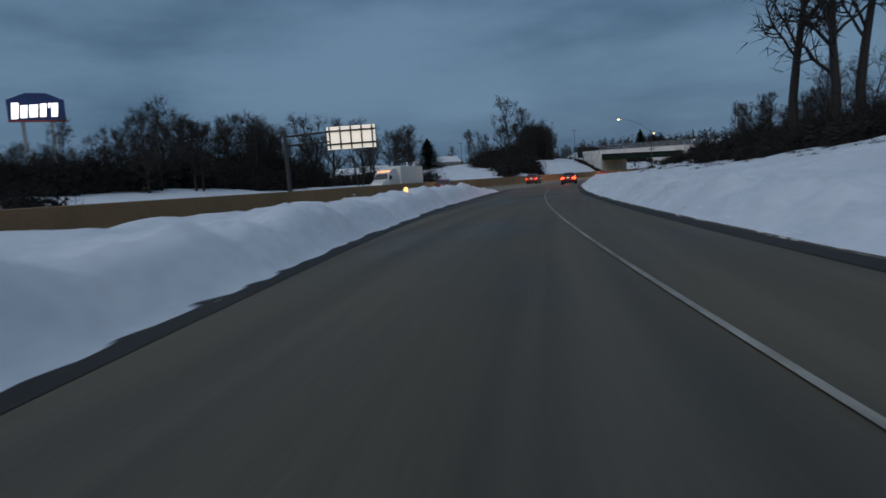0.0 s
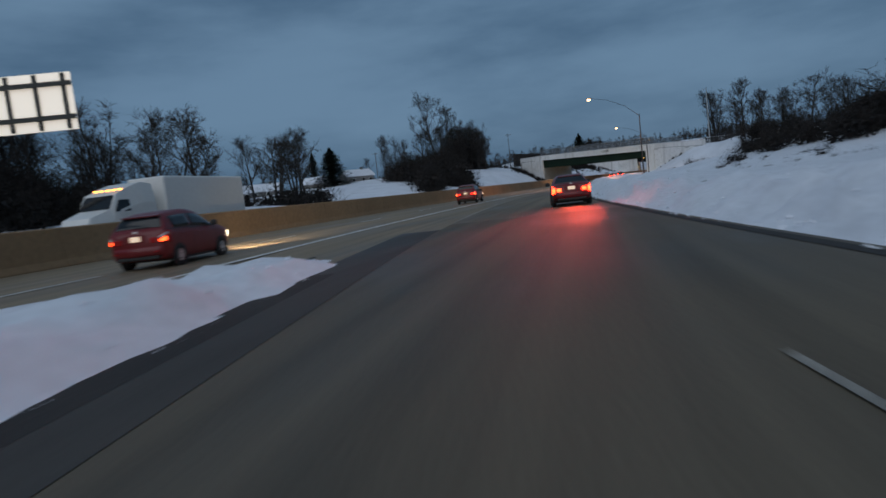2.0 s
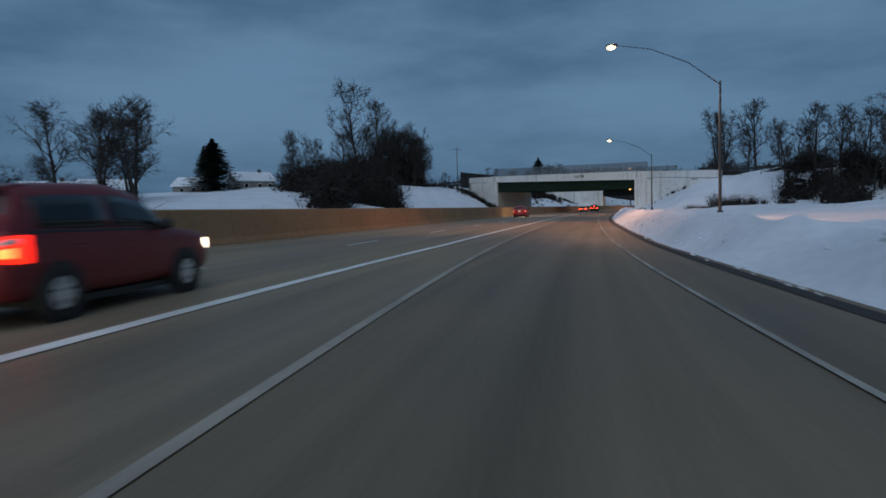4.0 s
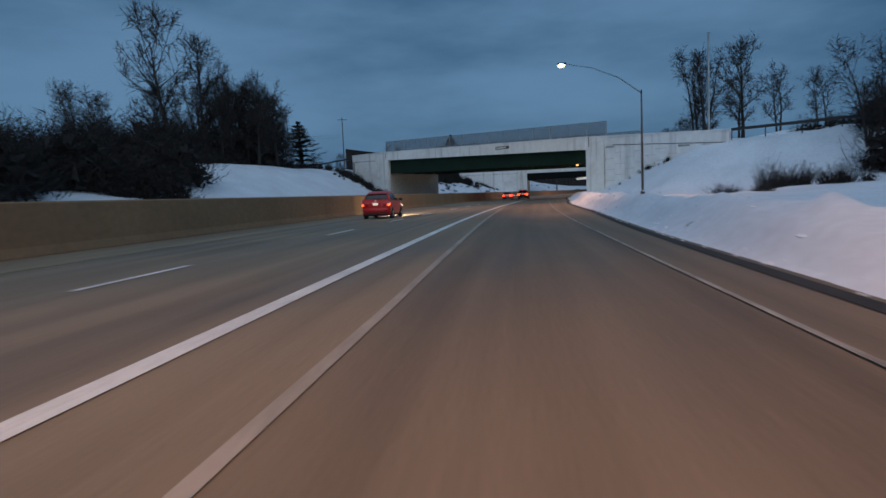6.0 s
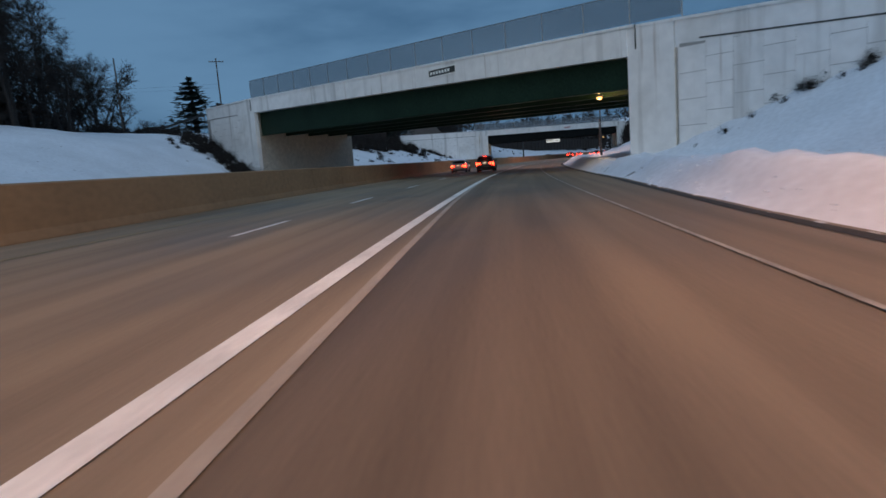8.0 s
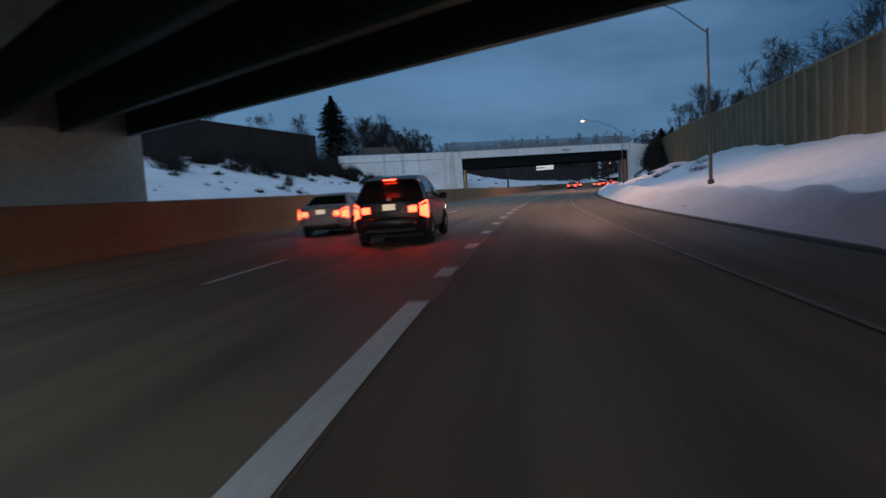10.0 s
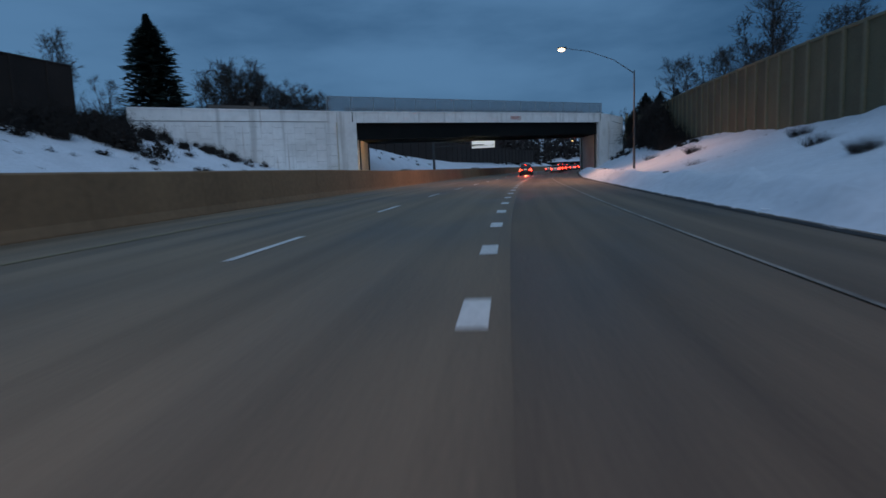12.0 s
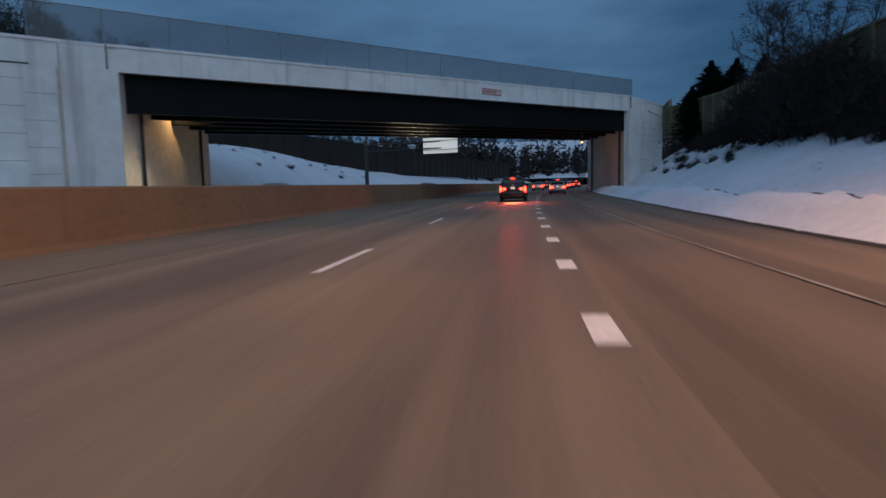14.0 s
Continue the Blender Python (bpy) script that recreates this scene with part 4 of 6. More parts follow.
def conifer(seed, label, tier=0.25, droop=0.30):
    rnd = random.Random(seed)
    root = thing("conifer_tree", Matrix.Translation((0, 0, -500)), label, "conifer", "dark conifers")
    bm = bmesh.new()
    tube(bm, [Vector((0, 0, -0.5)), Vector((0.1, 0, 5)), Vector((0, 0.1, 10))], [0.24, 0.14, 0.02], 6)
    part("trunk", bm, M_BARK, root)
    bm = bmesh.new()
    z, lobe = 0.5, rnd.uniform(0, 6.28)
    while z < 9.95:
        for k in range(17):
            a = rnd.uniform(0, 2 * math.pi)
            d = Vector((math.cos(a), math.sin(a), 0))
            side = Vector((-d.y, d.x, 0))
            ln = (max(0.0, 9.5 - z) ** 0.62 * 0.66 + 0.12) * rnd.uniform(0.72, 1.0) * (1 + 0.14 * math.sin(2 * a + lobe + z))
            for j in range(8):
                f = (j + 0.6) / 8
                c = Vector((0, 0, z)) + d * ln * f + Vector((0, 0, -droop * ln * f + 0.16 * ln * f * f + rnd.uniform(-0.16, 0.16)))
                w = (0.16 + 0.30 * (1.15 - f)) * min(1.0, 0.35 + 0.2 * (10 - z))
                tip = c + d * rnd.uniform(0.10, 0.26) * min(1, 0.4 + 0.2 * (10 - z)) + side * rnd.uniform(-0.12, 0.12) + Vector((0, 0, rnd.uniform(-0.18, 0.10)))
                bm.faces.new([bm.verts.new(x) for x in (c - d * 0.18 + side * w * rnd.uniform(0.4, 1) + Vector((0, 0, rnd.uniform(-0.14, 0.04))), c - d * 0.15 - side * w * rnd.uniform(0.4, 1) + Vector((0, 0, rnd.uniform(-0.14, 0.04))), tip)])
        z += tier * (1.15 - 0.05 * z)
    part("crown", bm, M_NEEDLE, root, "dark needle boughs")
    return root


def brush_stems(seed, stems, thick):
    rnd = random.Random(seed)
    bm = bmesh.new()
    for k in range(stems):
        a, r0 = rnd.uniform(0, 2 * math.pi), rnd.uniform(0, 1) ** 0.6 * 1.5
        p = Vector((math.cos(a) * r0, math.sin(a) * r0, -0.3))
        d = Vector((rnd.gauss(0, 0.4) + math.cos(a) * 0.25, rnd.gauss(0, 0.4) + math.sin(a) * 0.25, 1)).normalized()
        h = rnd.uniform(1.1, 3.3) * (1.15 - 0.3 * r0 / 1.5)
        side = d.orthogonal().normalized() * rnd.uniform(0.012, 0.03) * thick
        q = p + d * h * 0.5 + Vector((rnd.gauss(0, 0.12), rnd.gauss(0, 0.12), 0))
        e = q + (d + Vector((rnd.gauss(0, 0.35), rnd.gauss(0, 0.35), 0))).normalized() * h * 0.5
        v = [bm.verts.new(c) for c in (p - side, p + side, q + side * 0.8, q - side * 0.8, e)]
        bm.faces.new((v[0], v[1], v[2], v[3]))
        bm.faces.new((v[3], v[2], v[4]))
        for j in range(5):
            b = q.lerp(e, rnd.uniform(-0.5, 0.9))
            t = b + Vector((rnd.gauss(0, 0.5), rnd.gauss(0, 0.5), rnd.uniform(0.0, 0.6)))
            o = side * 0.7
            bm.faces.new([bm.verts.new(c) for c in (b - o, b + o, t)])
    return bm


def brush_mass(seed, twigs=275):
    """A dome of tangled forked twigs, close at the heart and loose at the rim."""
    rnd = random.Random(seed)
    bm = brush_stems(seed, twigs // 16, 0.6)
    shape = lambda a, q: 1.8 * (1 - 0.68 * q * q) * (0.85 + 0.2 * math.sin(3 * a + seed) + 0.12 * math.sin(7 * a))
    tall = lambda a: 2.5 + 0.45 * math.sin(2 * a + seed) + 0.35 * math.sin(5 * a + 2 * seed)
    for k in range(twigs // 2):
        a, q = rnd.uniform(0, 2 * math.pi), rnd.random() ** 1.2 * 0.8
        p = Vector((math.cos(a), math.sin(a), 0)) * shape(a, q) * 0.62 * rnd.random() ** 0.5 + Vector((0, 0, q * tall(a) * 0.8))
        bm.faces.new([bm.verts.new(p + Vector((rnd.gauss(0, 0.19), rnd.gauss(0, 0.19), rnd.gauss(0.03, 0.22)))) for _ in range(3)])
    for k in range(twigs):
        a, r0, q = rnd.uniform(0, 2 * math.pi), rnd.random() ** 0.4, rnd.random() ** 1.3
        reach = shape(a, q)
        p = Vector((math.cos(a) * r0 * reach, math.sin(a) * r0 * reach, 0.02 + q * tall(a)))
        d = (Vector((math.cos(a) * 0.5 * r0, math.sin(a) * 0.5 * r0, 0.55)) + Vector((rnd.gauss(0, 0.45), rnd.gauss(0, 0.45), rnd.gauss(0, 0.3)))).normalized() * rnd.uniform(0.3, 0.75)
        strand(bm, p, p + d, rnd.uniform(0.012, 0.026), rnd)
        c = p + d * rnd.uniform(0.25, 0.6)
        strand(bm, c, c + aside(rnd, d.normalized(), radians(rnd.uniform(25, 60))) * d.length * rnd.uniform(0.4, 0.7), rnd.uniform(0.008, 0.014), rnd)
    return bm


def brush(seed, label):
    root = thing("brush_bush", Matrix.Translation((0, 0, -500)), label, "bush", "leafless brush")
    part("thicket", brush_stems(seed, 240, 1.0), M_BRUSH, root)
    return root


TREES = [bare_tree(11 + k, "tall leafless dark winter tree on the snow", stems, foot, reach, limbs)
         for k, (stems, foot, reach, limbs) in enumerate(((1, 0.30, 2.0, 15), (2, 0.24, 1.7, 16), (1, 0.22, 2.3, 16), (3, 0.24, 1.5, 15), (1, 0.42, 2.4, 13), (2, 0.30, 2.0, 15)))]
DOMES = [bare_tree(23 + k, "broad round-crowned leafless tree over the snow", 5, 0.2, 2.1, 50, 0.42) for k in range(2)]
CONIFERS = [conifer(31, "dark open pine with tiered boughs", 0.85, 0.02)] + [conifer(31 + k, "dark green conifer standing over the snow") for k in (1, 2)]
BRUSH = [brush(51 + k, "dense dark leafless brush on a snowy bank") for k in range(4)]
HEIGHT = {}
for ob in TREES + DOMES + CONIFERS + BRUSH:
    HEIGHT[ob.name] = max(v.co.z for c in ob.children for v in c.data.vertices)
used = set()


def along(x, y):
    """s and lat of a place."""
    d = CURVE - [x, y]
    i = int(np.argmin((d ** 2).sum(1)))
    h = math.radians(np.interp(FINE[i], HS, HEAD))
    return float(FINE[i]), float(-d[i][0] * math.cos(h) - d[i][1] * math.sin(h))


def ground_at(x, y):
    s, lat = along(x, y)
    return terrain(s, lat) if -330 < lat < R(s) + 178 else 4.0


def plant(proto, x, y, height, rnd, wide=1.0, z=None):
    z = ground_at(x, y) if z is None else z
    k = 1.1 * height / HEIGHT[proto.name]
    m = Matrix.Translation((x, y, z - 0.1)) @ Matrix.Rotation(rnd.uniform(0, 6.28), 4, "Z") @ Matrix.Rotation(rnd.uniform(-0.04, 0.04), 4, "X")
    if proto.name not in used:
        used.add(proto.name)
        ob = proto
        ob.matrix_world = m
    else:
        ob = copy_thing(proto, m)
    ob.scale = (k * wide, k * wide, k)
    return ob


def plant_sl(proto, s, lat, height, rnd, wide=1.0):
    p = at(s, lat)
    return plant(proto, p.x, p.y, height, rnd, wide)


MASS = []


def thicket(s, lat, height, rnd, wide=1.0):
    """Brush that stands so dense that it is joined into one mass."""
    p = at(s, lat)
    MASS.append((p.x, p.y, ground_at(p.x, p.y) - 0.1, height, rnd.uniform(0, 6.28), wide, rnd.randrange(4) + (4 if height < 0.7 else 0)))


def build_thickets():
    protos = []
    for k in range(8):
        bm = brush_mass(71 + k, 275 if k < 4 else 100)
        bm.verts.index_update()
        co = np.array([v.co[:] for v in bm.verts])
        protos.append((co, [tuple(v.index for v in f.verts) for f in bm.faces], float(co[:, 2].max())))
        bm.free()
    verts, faces, n = [], [], 0
    for x, y, z, h, a, w, j in MASS:
        co, fs, top = protos[j]
        k = h / top
        c, sn = math.cos(a), math.sin(a)
        q = np.stack([(co[:, 0] * c - co[:, 1] * sn) * k * w + x, (co[:, 0] * sn + co[:, 1] * c) * k * w + y, co[:, 2] * k + z], -1)
        verts += q.tolist()
        faces += [tuple(i + n for i in f) for f in fs]
        n += len(co)
    me = bpy.data.meshes.new("brush_thicket")
    me.from_pydata(verts, [], faces)
    me.materials.append(M_BRUSH)
    tagged(new("brush_thicket", me), "dense dark leafless brush on the snowy banks", "brush", kind="stuff")


rnd = random.Random(5)
# tree line beyond the oncoming carriageway at the start
for k in range(84):
    for _ in range(20):
        b, r = math.radians(rnd.uniform(8.5, 50)), rnd.uniform(84, 165)
        x, y = -math.sin(b) * r, math.cos(b) * r
        s, lat = along(x, y)
        if lat < W(s) - OPP - 13:
            break
    plant(rnd.choice(TREES), x, y, rnd.uniform(9, 14) * (0.75 + r / 400) * (0.62 if b > radians(30) else 1.0), rnd, rnd.uniform(0.9, 1.2))
for k in range(300):
    s = rnd.uniform(10, 165)
    lat = W(s) - OPP - rnd.uniform(17, 36)
    if s > 100 and k % 3:
        continue
    thicket(s, lat, rnd.uniform(2.6, 6.0), rnd, rnd.uniform(1.1, 1.6))
for k in range(190):
    s = rnd.uniform(22, 112)
    thicket(s, W(s) - OPP - rnd.uniform(18, 26), rnd.uniform(3.4, 6.2), rnd, rnd.uniform(1.1, 1.5))
for k in range(9):
    thicket(*along(-40 + rnd.uniform(-4, 2.5), 51 + rnd.uniform(-3.5, 2.5)), rnd.uniform(2.4, 3.8), rnd, 1.2)
mass = random.Random(41)
for k in range(84):
    b, q = radians(mass.uniform(25, 44)), mass.uniform(76, 100)
    thicket(*along(3.6 - math.sin(b) * q, 50.8 + math.cos(b) * q), mass.uniform(4.4, 6.0) + 3.4 * smooth((b - radians(27)) / radians(5)), mass, 1.05)
for k in range(9):
    b, q = radians(mass.uniform(30, 44)), mass.uniform(82, 98)
    plant(TREES[k % 6], 3.6 - math.sin(b) * q, 50.8 + math.cos(b) * q, mass.uniform(11, 13.5), mass, 1.2)
# the tall clump before the first overpass
for k, x, y, h in ((4, 13.6, 261, 26.5), (0, 19.0, 263.5, 21.5), (2, 27.5, 268, 16.5), (1, 23.0, 262, 16)):
    plant(TREES[k], x, y, h, rnd, 0.85)
for s, lat, h in ((257, -45, 12), (261, -47, 13), (266, -50, 14), (254, -49, 14), (253, -57, 15), (258, -50, 15), (256, -52, 14), (260, -55, 15), (263, -59, 14), (266, -62, 13), (252, -63, 15), (256, -68, 14), (248, -50, 11), (244, -53, 12), (252, -46, 10), (262, -51, 13), (246, -74, 14), (250, -80, 14.5), (244, -70, 12)):
    plant_sl(rnd.choice(TREES), s, lat, h, rnd, rnd.uniform(0.85, 1.1))
for k in range(130):
    s, lat = rnd.uniform(214, 264), -rnd.uniform(48, 66)
    q = at(s, lat)
    if q.x < 21.3 - 0.229 * (q.y - 125) + 3.5:
        continue
    thicket(s, lat, (3.5 + 6.5 * rnd.random() ** 2) * min(1, 0.5 + (s - 214) / 30), rnd, rnd.uniform(1.0, 1.4))
for k in range(70):
    s = rnd.uniform(182, 222)
    lat = -rnd.uniform(38, 60)
    q = at(s, lat)
    if q.x < 21.3 - 0.229 * (q.y - 125) + 3.5:
        continue
    thicket(s, lat, rnd.uniform(5, 9), rnd, rnd.uniform(1.0, 1.4))
plant(CONIFERS[1], -20.5, 256, 11.5, rnd, 2.3)
plant(CONIFERS[2], -33, 300, 13, rnd, 1.2)
for x, y, h in ((-28, 208, 16), (-24, 213, 17), (-31, 216, 16), (-22, 206, 14), (-35, 210, 16), (-29, 213, 15), (-26, 218, 16)):
    plant(rnd.choice(TREES), x, y, h, rnd, 1.1)
plant(CONIFERS[0], 41, 402, 21.0, rnd, 2.2)
for x, y, h in ((58, 420, 11), (30, 380, 9), (48, 440, 13), (-48, 280, 11), (-60, 260, 10), (2, 330, 12), (20, 360, 11), (-15, 340, 11)):
    plant(rnd.choice(TREES), x, y, h, rnd)
# first overpass: trees on top at the right, bushes on its slopes
for k, x, y, h in ((3, 97, 237, 16), (1, 100, 240, 15), (0, 109, 241, 17.5), (5, 113, 237, 12), (2, 104, 236, 11), (1, 121, 236, 12), (2, 128, 228, 13), (0, 136, 232, 14)):
    plant(TREES[k], x, y, h, rnd, 1.0)
for k, x, y, h in ((1, 82.5, 194, 7.5), (5, 85, 196, 10), (0, 86, 192, 12.5), (3, 90, 188, 10), (2, 92, 194, 10), (4, 94, 186, 12), (3, 84, 187, 7.5), (1, 88, 182, 9), (5, 93, 180, 10), (2, 99, 182, 10)):
    plant(TREES[k], x, y, h, rnd, 1.05)
for k in range(54):
    x, y = rnd.uniform(79, 98), rnd.uniform(179, 202)
    if x - 25.6 < 0.99 * (y - 137):
        continue
    thicket(*along(x, y), rnd.uniform(3.0, 6.0), rnd, 1.1)
for k in range(34):
    u, o = rnd.uniform(24, 95), rnd.uniform(5, 14)
    q = along(73.6 + 0.424 * u + 0.906 * o, 230.6 - 0.906 * u + 0.424 * o)
    thicket(*q, rnd.uniform(1.6, 3.4), rnd, 1.3)
for k, x, y, h, w in ((2, 27, 306, 10.5, 1.5), (5, 31, 309, 9, 1.5), (2, 33.5, 312, 7, 1.4), (1, 25, 283, 14, 1.0), (2, 21, 286, 15, 1.2), (5, 29, 288, 10.5, 1.2), (0, 17, 281, 16, 1.1), (2, 24.5, 277, 15, 1.2), (5, 31.5, 281, 11.5, 1.1)):
    plant(TREES[k], x, y, h, rnd, w)
for k in range(16):
    thicket(*along(rnd.uniform(16, 31), rnd.uniform(274, 290)), rnd.uniform(2.0, 4.5), rnd, 1.3)
for k in range(22):
    s = rnd.uniform(150, 184)
    thicket(s, rnd.uniform(26, 38), rnd.uniform(1.5, 4.0), rnd, 1.2)
# shrubs in the hollow before the embankment, scrub along the foot of the wing wall
for x, y, h, w in ((64.8, 191.5, 1.1, 1.5), (67.3, 189.6, 3.0, 0.5), (70.5, 190.5, 2.1, 1.0), (71.5, 187.5, 1.9, 1.1), (69.0, 195.5, 0.8, 1.4), (63.5, 186.0, 0.7, 1.6), (75.0, 184.0, 1.6, 1.2), (60.5, 200.0, 0.6, 1.5)):
    plant(rnd.choice(BRUSH), x, y, h, rnd, w)
for k in range(17):
    f, o = rnd.random(), 0.3 + abs(rnd.gauss(0, 0.8))
    q = along(75.6 + 3.6 * f - 0.906 * o, 226.2 - 7.6 * f - 0.424 * o)
    thicket(*q, rnd.uniform(0.25, 0.55) + 0.4 * f, rnd, rnd.uniform(0.9, 1.5))
for k in range(84):
    f = rnd.random()
    o = abs(rnd.gauss(0, 2.6))
    q = Vector((52.3 - 6.5 * f - 0.91 * o, 273.5 + 13 * f - 0.42 * o, 0))
    s, lat = along(q.x, q.y)
    thicket(s, lat, rnd.uniform(0.55, 1.7), rnd, rnd.uniform(0.9, 1.6))
for k in range(8):
    f = rnd.uniform(0, 1)
    plant(rnd.choice(BRUSH), 52 - 6 * f + rnd.uniform(-1.5, 0.2), 272 + 11 * f - 3 * rnd.random(), rnd.uniform(0.8, 2.0), rnd, 1.2)
wing = random.Random(67)
for k in range(16):
    f = wing.random()
    thicket(*along(49.5 + 6.3 * f, 268.3 + 5.0 * f + wing.uniform(-0.6, 0.8)), wing.uniform(1.4, 1.9), wing, 1.1)
for k in range(12):
    f = 0.9 * k / 12
    thicket(*along(53.6 + 13.9 * f + wing.uniform(0, 0.5), 274.4 + 13.2 * f - wing.uniform(0, 0.5)), wing.uniform(0.5, 0.9), wing, 1.2)
for k in range(54):
    f = wing.uniform(-1, 13)
    thicket(*along(46.0 - 1.9 * f + wing.uniform(-1.4, 0.6), 287.6 + 4.1 * f), wing.uniform(1.5, 2.4), wing, 1.0)
for k, x, y, h, w in ((0, 31.0, 299.5, 11.5, 1.15), (1, 28.0, 297, 12.5, 1.1), (0, 24.0, 292, 12, 1.1)):
    plant(DOMES[k], x, y, h, wing, w)
for k in range(16):
    thicket(*along(wing.uniform(20, 35), wing.uniform(289, 302)), wing.uniform(1.8, 3.2), wing, 1.2)
for x, y, h in ((70.8, 189.8, 1.7), (71.8, 187.0, 1.7), (69.6, 191.2, 1.5), (73.0, 186.0, 1.6), (75.0, 184.0, 1.5)):
    thicket(*along(x, y), h, wing, 1.1)
for k in range(26):
    s, lat = wing.uniform(222, 262), -wing.uniform(50, 66)
    if at(s, lat).x > 21.3 - 0.229 * (at(s, lat).y - 125) + 4.5:
        thicket(s, lat, wing.uniform(6.5, 9.0), wing, 1.0)
for k in range(46):
    f, o = wing.random(), abs(wing.gauss(0, 4.5))
    thicket(*along(8.5 + 13.0 * f - 0.25 * o, 210.5 + 4.0 * f + o), wing.uniform(2.4, 4.2) + 0.12 * o, wing, 1.15)
# big trees and brush over the right bank at the start, ending in a spur that climbs away from the road
BRUSH_EDGE = table([(-20, 17.5), (30, 17.0), (60, 16.2), (86, 14.5), (90.5, 12.8), (104, 18.2), (116, 24.5), (130, 36)])
spur = random.Random(97)
for k in range(120):
    s = spur.uniform(18, 117)
    o = abs(spur.gauss(0, 3.2))
    thicket(s, BRUSH_EDGE(s) + 0.6 + o, (0.9 + 0.32 * o + spur.uniform(0, 1.2)) * (1 - 0.45 * smooth((s - 84) / 14)), spur, spur.uniform(1.0, 1.5))
for k in range(90):
    s = spur.uniform(30, 92)
    thicket(s, BRUSH_EDGE(s) - abs(spur.gauss(0, 1.5)), spur.uniform(0.15, 0.45), spur, spur.uniform(2.0, 3.4))
for k in range(44):
    s = 90.5 + 26 * spur.random() ** 0.8
    thicket(s, BRUSH_EDGE(s) + spur.gauss(0.1, 0.35), spur.uniform(0.75, 1.2) + 0.5 * (s - 90) / 26, spur, spur.uniform(1.0, 1.6))
START_TREES = ((4, 26.2, 54.1, 26), (0, 27.9, 51.0, 24), (4, 30.3, 51.9, 27), (1, 27.2, 61.0, 5.5), (2, 28.4, 69.8, 5), (3, 44, 60, 10), (5, 52, 58, 9), (1, 40, 54, 12))
for k, x, y, h in START_TREES:
    plant(TREES[k], x, y, h, rnd, 0.85)
for k in range(26):
    thicket(rnd.uniform(52, 74), rnd.uniform(29, 42), rnd.uniform(3.0, 5.5), rnd, 1.2)
for k in range(40):
    thicket(rnd.uniform(42, 62), rnd.uniform(22, 34), rnd.uniform(2.2, 4.2), rnd, 1.3)
for k in range(60):
    s = rnd.uniform(36, 112)
    thicket(s, max(rnd.uniform(20, 34), BRUSH_EDGE(s) + 1.5), rnd.uniform(1.8, 4.2), rnd, 1.4)
for k in range(12):
    s = rnd.uniform(95, 135)
    plant_sl(rnd.choice(TREES), s, rnd.uniform(34, 48), rnd.uniform(7, 11), rnd)
# past the first overpass: behind and below the noise walls
for k in range(16):
    s = 300 + 6.5 * k
    plant_sl(rnd.choice(TREES), s, rnd.uniform(24, 32), rnd.uniform(7.5, 11.5), rnd)
for k in range(110):
    s = rnd.uniform(371, 430)
    thicket(s, rnd.uniform(16.4, 19.0), rnd.uniform(4.2, 7.0) * (0.14 + 0.86 * smooth((s - 374) / 26)) * (1 - 0.72 * smooth((s - 409) / 13)), rnd, 0.75)
for x, y, h in ((180.8, 378.6, 6.2), (182.6, 377.2, 7.6), (184.6, 376.0, 6.8), (187.5, 374.5, 6.2)):
    plant(rnd.choice(CONIFERS), x, y, h, rnd, 2.0)
for x, y, h in ((184, 371, 11.5), (188, 372, 11.5), (192, 370, 11), (186, 363, 10.5), (190, 358, 10), (179, 348, 9.5)):
    plant(rnd.choice(TREES), x, y, h, rnd)
for s, lat in ((330, 13), (338, 15), (322, 16.5), (350, 12.5), (345, 17), (361, 15), (312, 14), (372, 13.5), (378, 16)):
    plant_sl(rnd.choice(BRUSH), s, lat, rnd.uniform(0.5, 1.1), rnd, 1.3)
tufts = random.Random(83)
for k in range(34):
    s = tufts.uniform(396, 432)
    thicket(s, tufts.uniform(13.4, 17.0), tufts.uniform(0.35, 1.1), tufts, tufts.uniform(1.0, 1.8))
for k in range(80):
    thicket(rnd.uniform(332, 374), -rnd.uniform(39, 47), rnd.uniform(1.6, 3.6), rnd, 1.2)
for k in range(70):
    s = rnd.uniform(404, 470)
    thicket(s, W(s) - OPP - rnd.uniform(6, 20), rnd.uniform(0.3, 0.8), rnd, 2.2)
for k in range(110):
    thicket(rnd.uniform(315, 394), -rnd.uniform(29, 46), rnd.uniform(0.3, 0.9), rnd, 2.6)
for k in range(26):
    s = rnd.uniform(318, 384)
    plant_sl(rnd.choice(BRUSH), s, -rnd.uniform(38, 47), rnd.uniform(1.2, 2.6), rnd, 1.2)
for k in range(46):
    x = tufts.uniform(96, 111)
    thicket(*along(x, 362 + 0.42 * (x - 96) + tufts.uniform(-1.0, 3.0)), tufts.uniform(0.7, 1.9) * (1.25 - 0.05 * (x - 96)), tufts, tufts.uniform(1.0, 1.6))
for k in range(34):
    x = tufts.uniform(84, 98)
    thicket(*along(x, 357 + tufts.uniform(0, 9) - 0.35 * (x - 84)), tufts.uniform(1.6, 3.4), tufts, tufts.uniform(0.9, 1.3))
for k, x, y, h in ((1, 90, 366, 6.5), (3, 93, 364, 5.5), (5, 87, 367, 7), (1, 84, 362, 6.5)):
    plant(TREES[k], x, y, h, tufts, 0.9)
for k, x, y, h in ((0, 114.5, 416, 15), (1, 119, 418, 13), (0, 125, 421, 11.5), (1, 130, 424, 10.5)):
    plant(DOMES[k], x, y, h, tufts, 0.9)
plant(CONIFERS[2], 99, 389.7, 15.5, rnd, 1.65)
plant(CONIFERS[1], 103.3, 416.5, 11.5, rnd, 1.1)
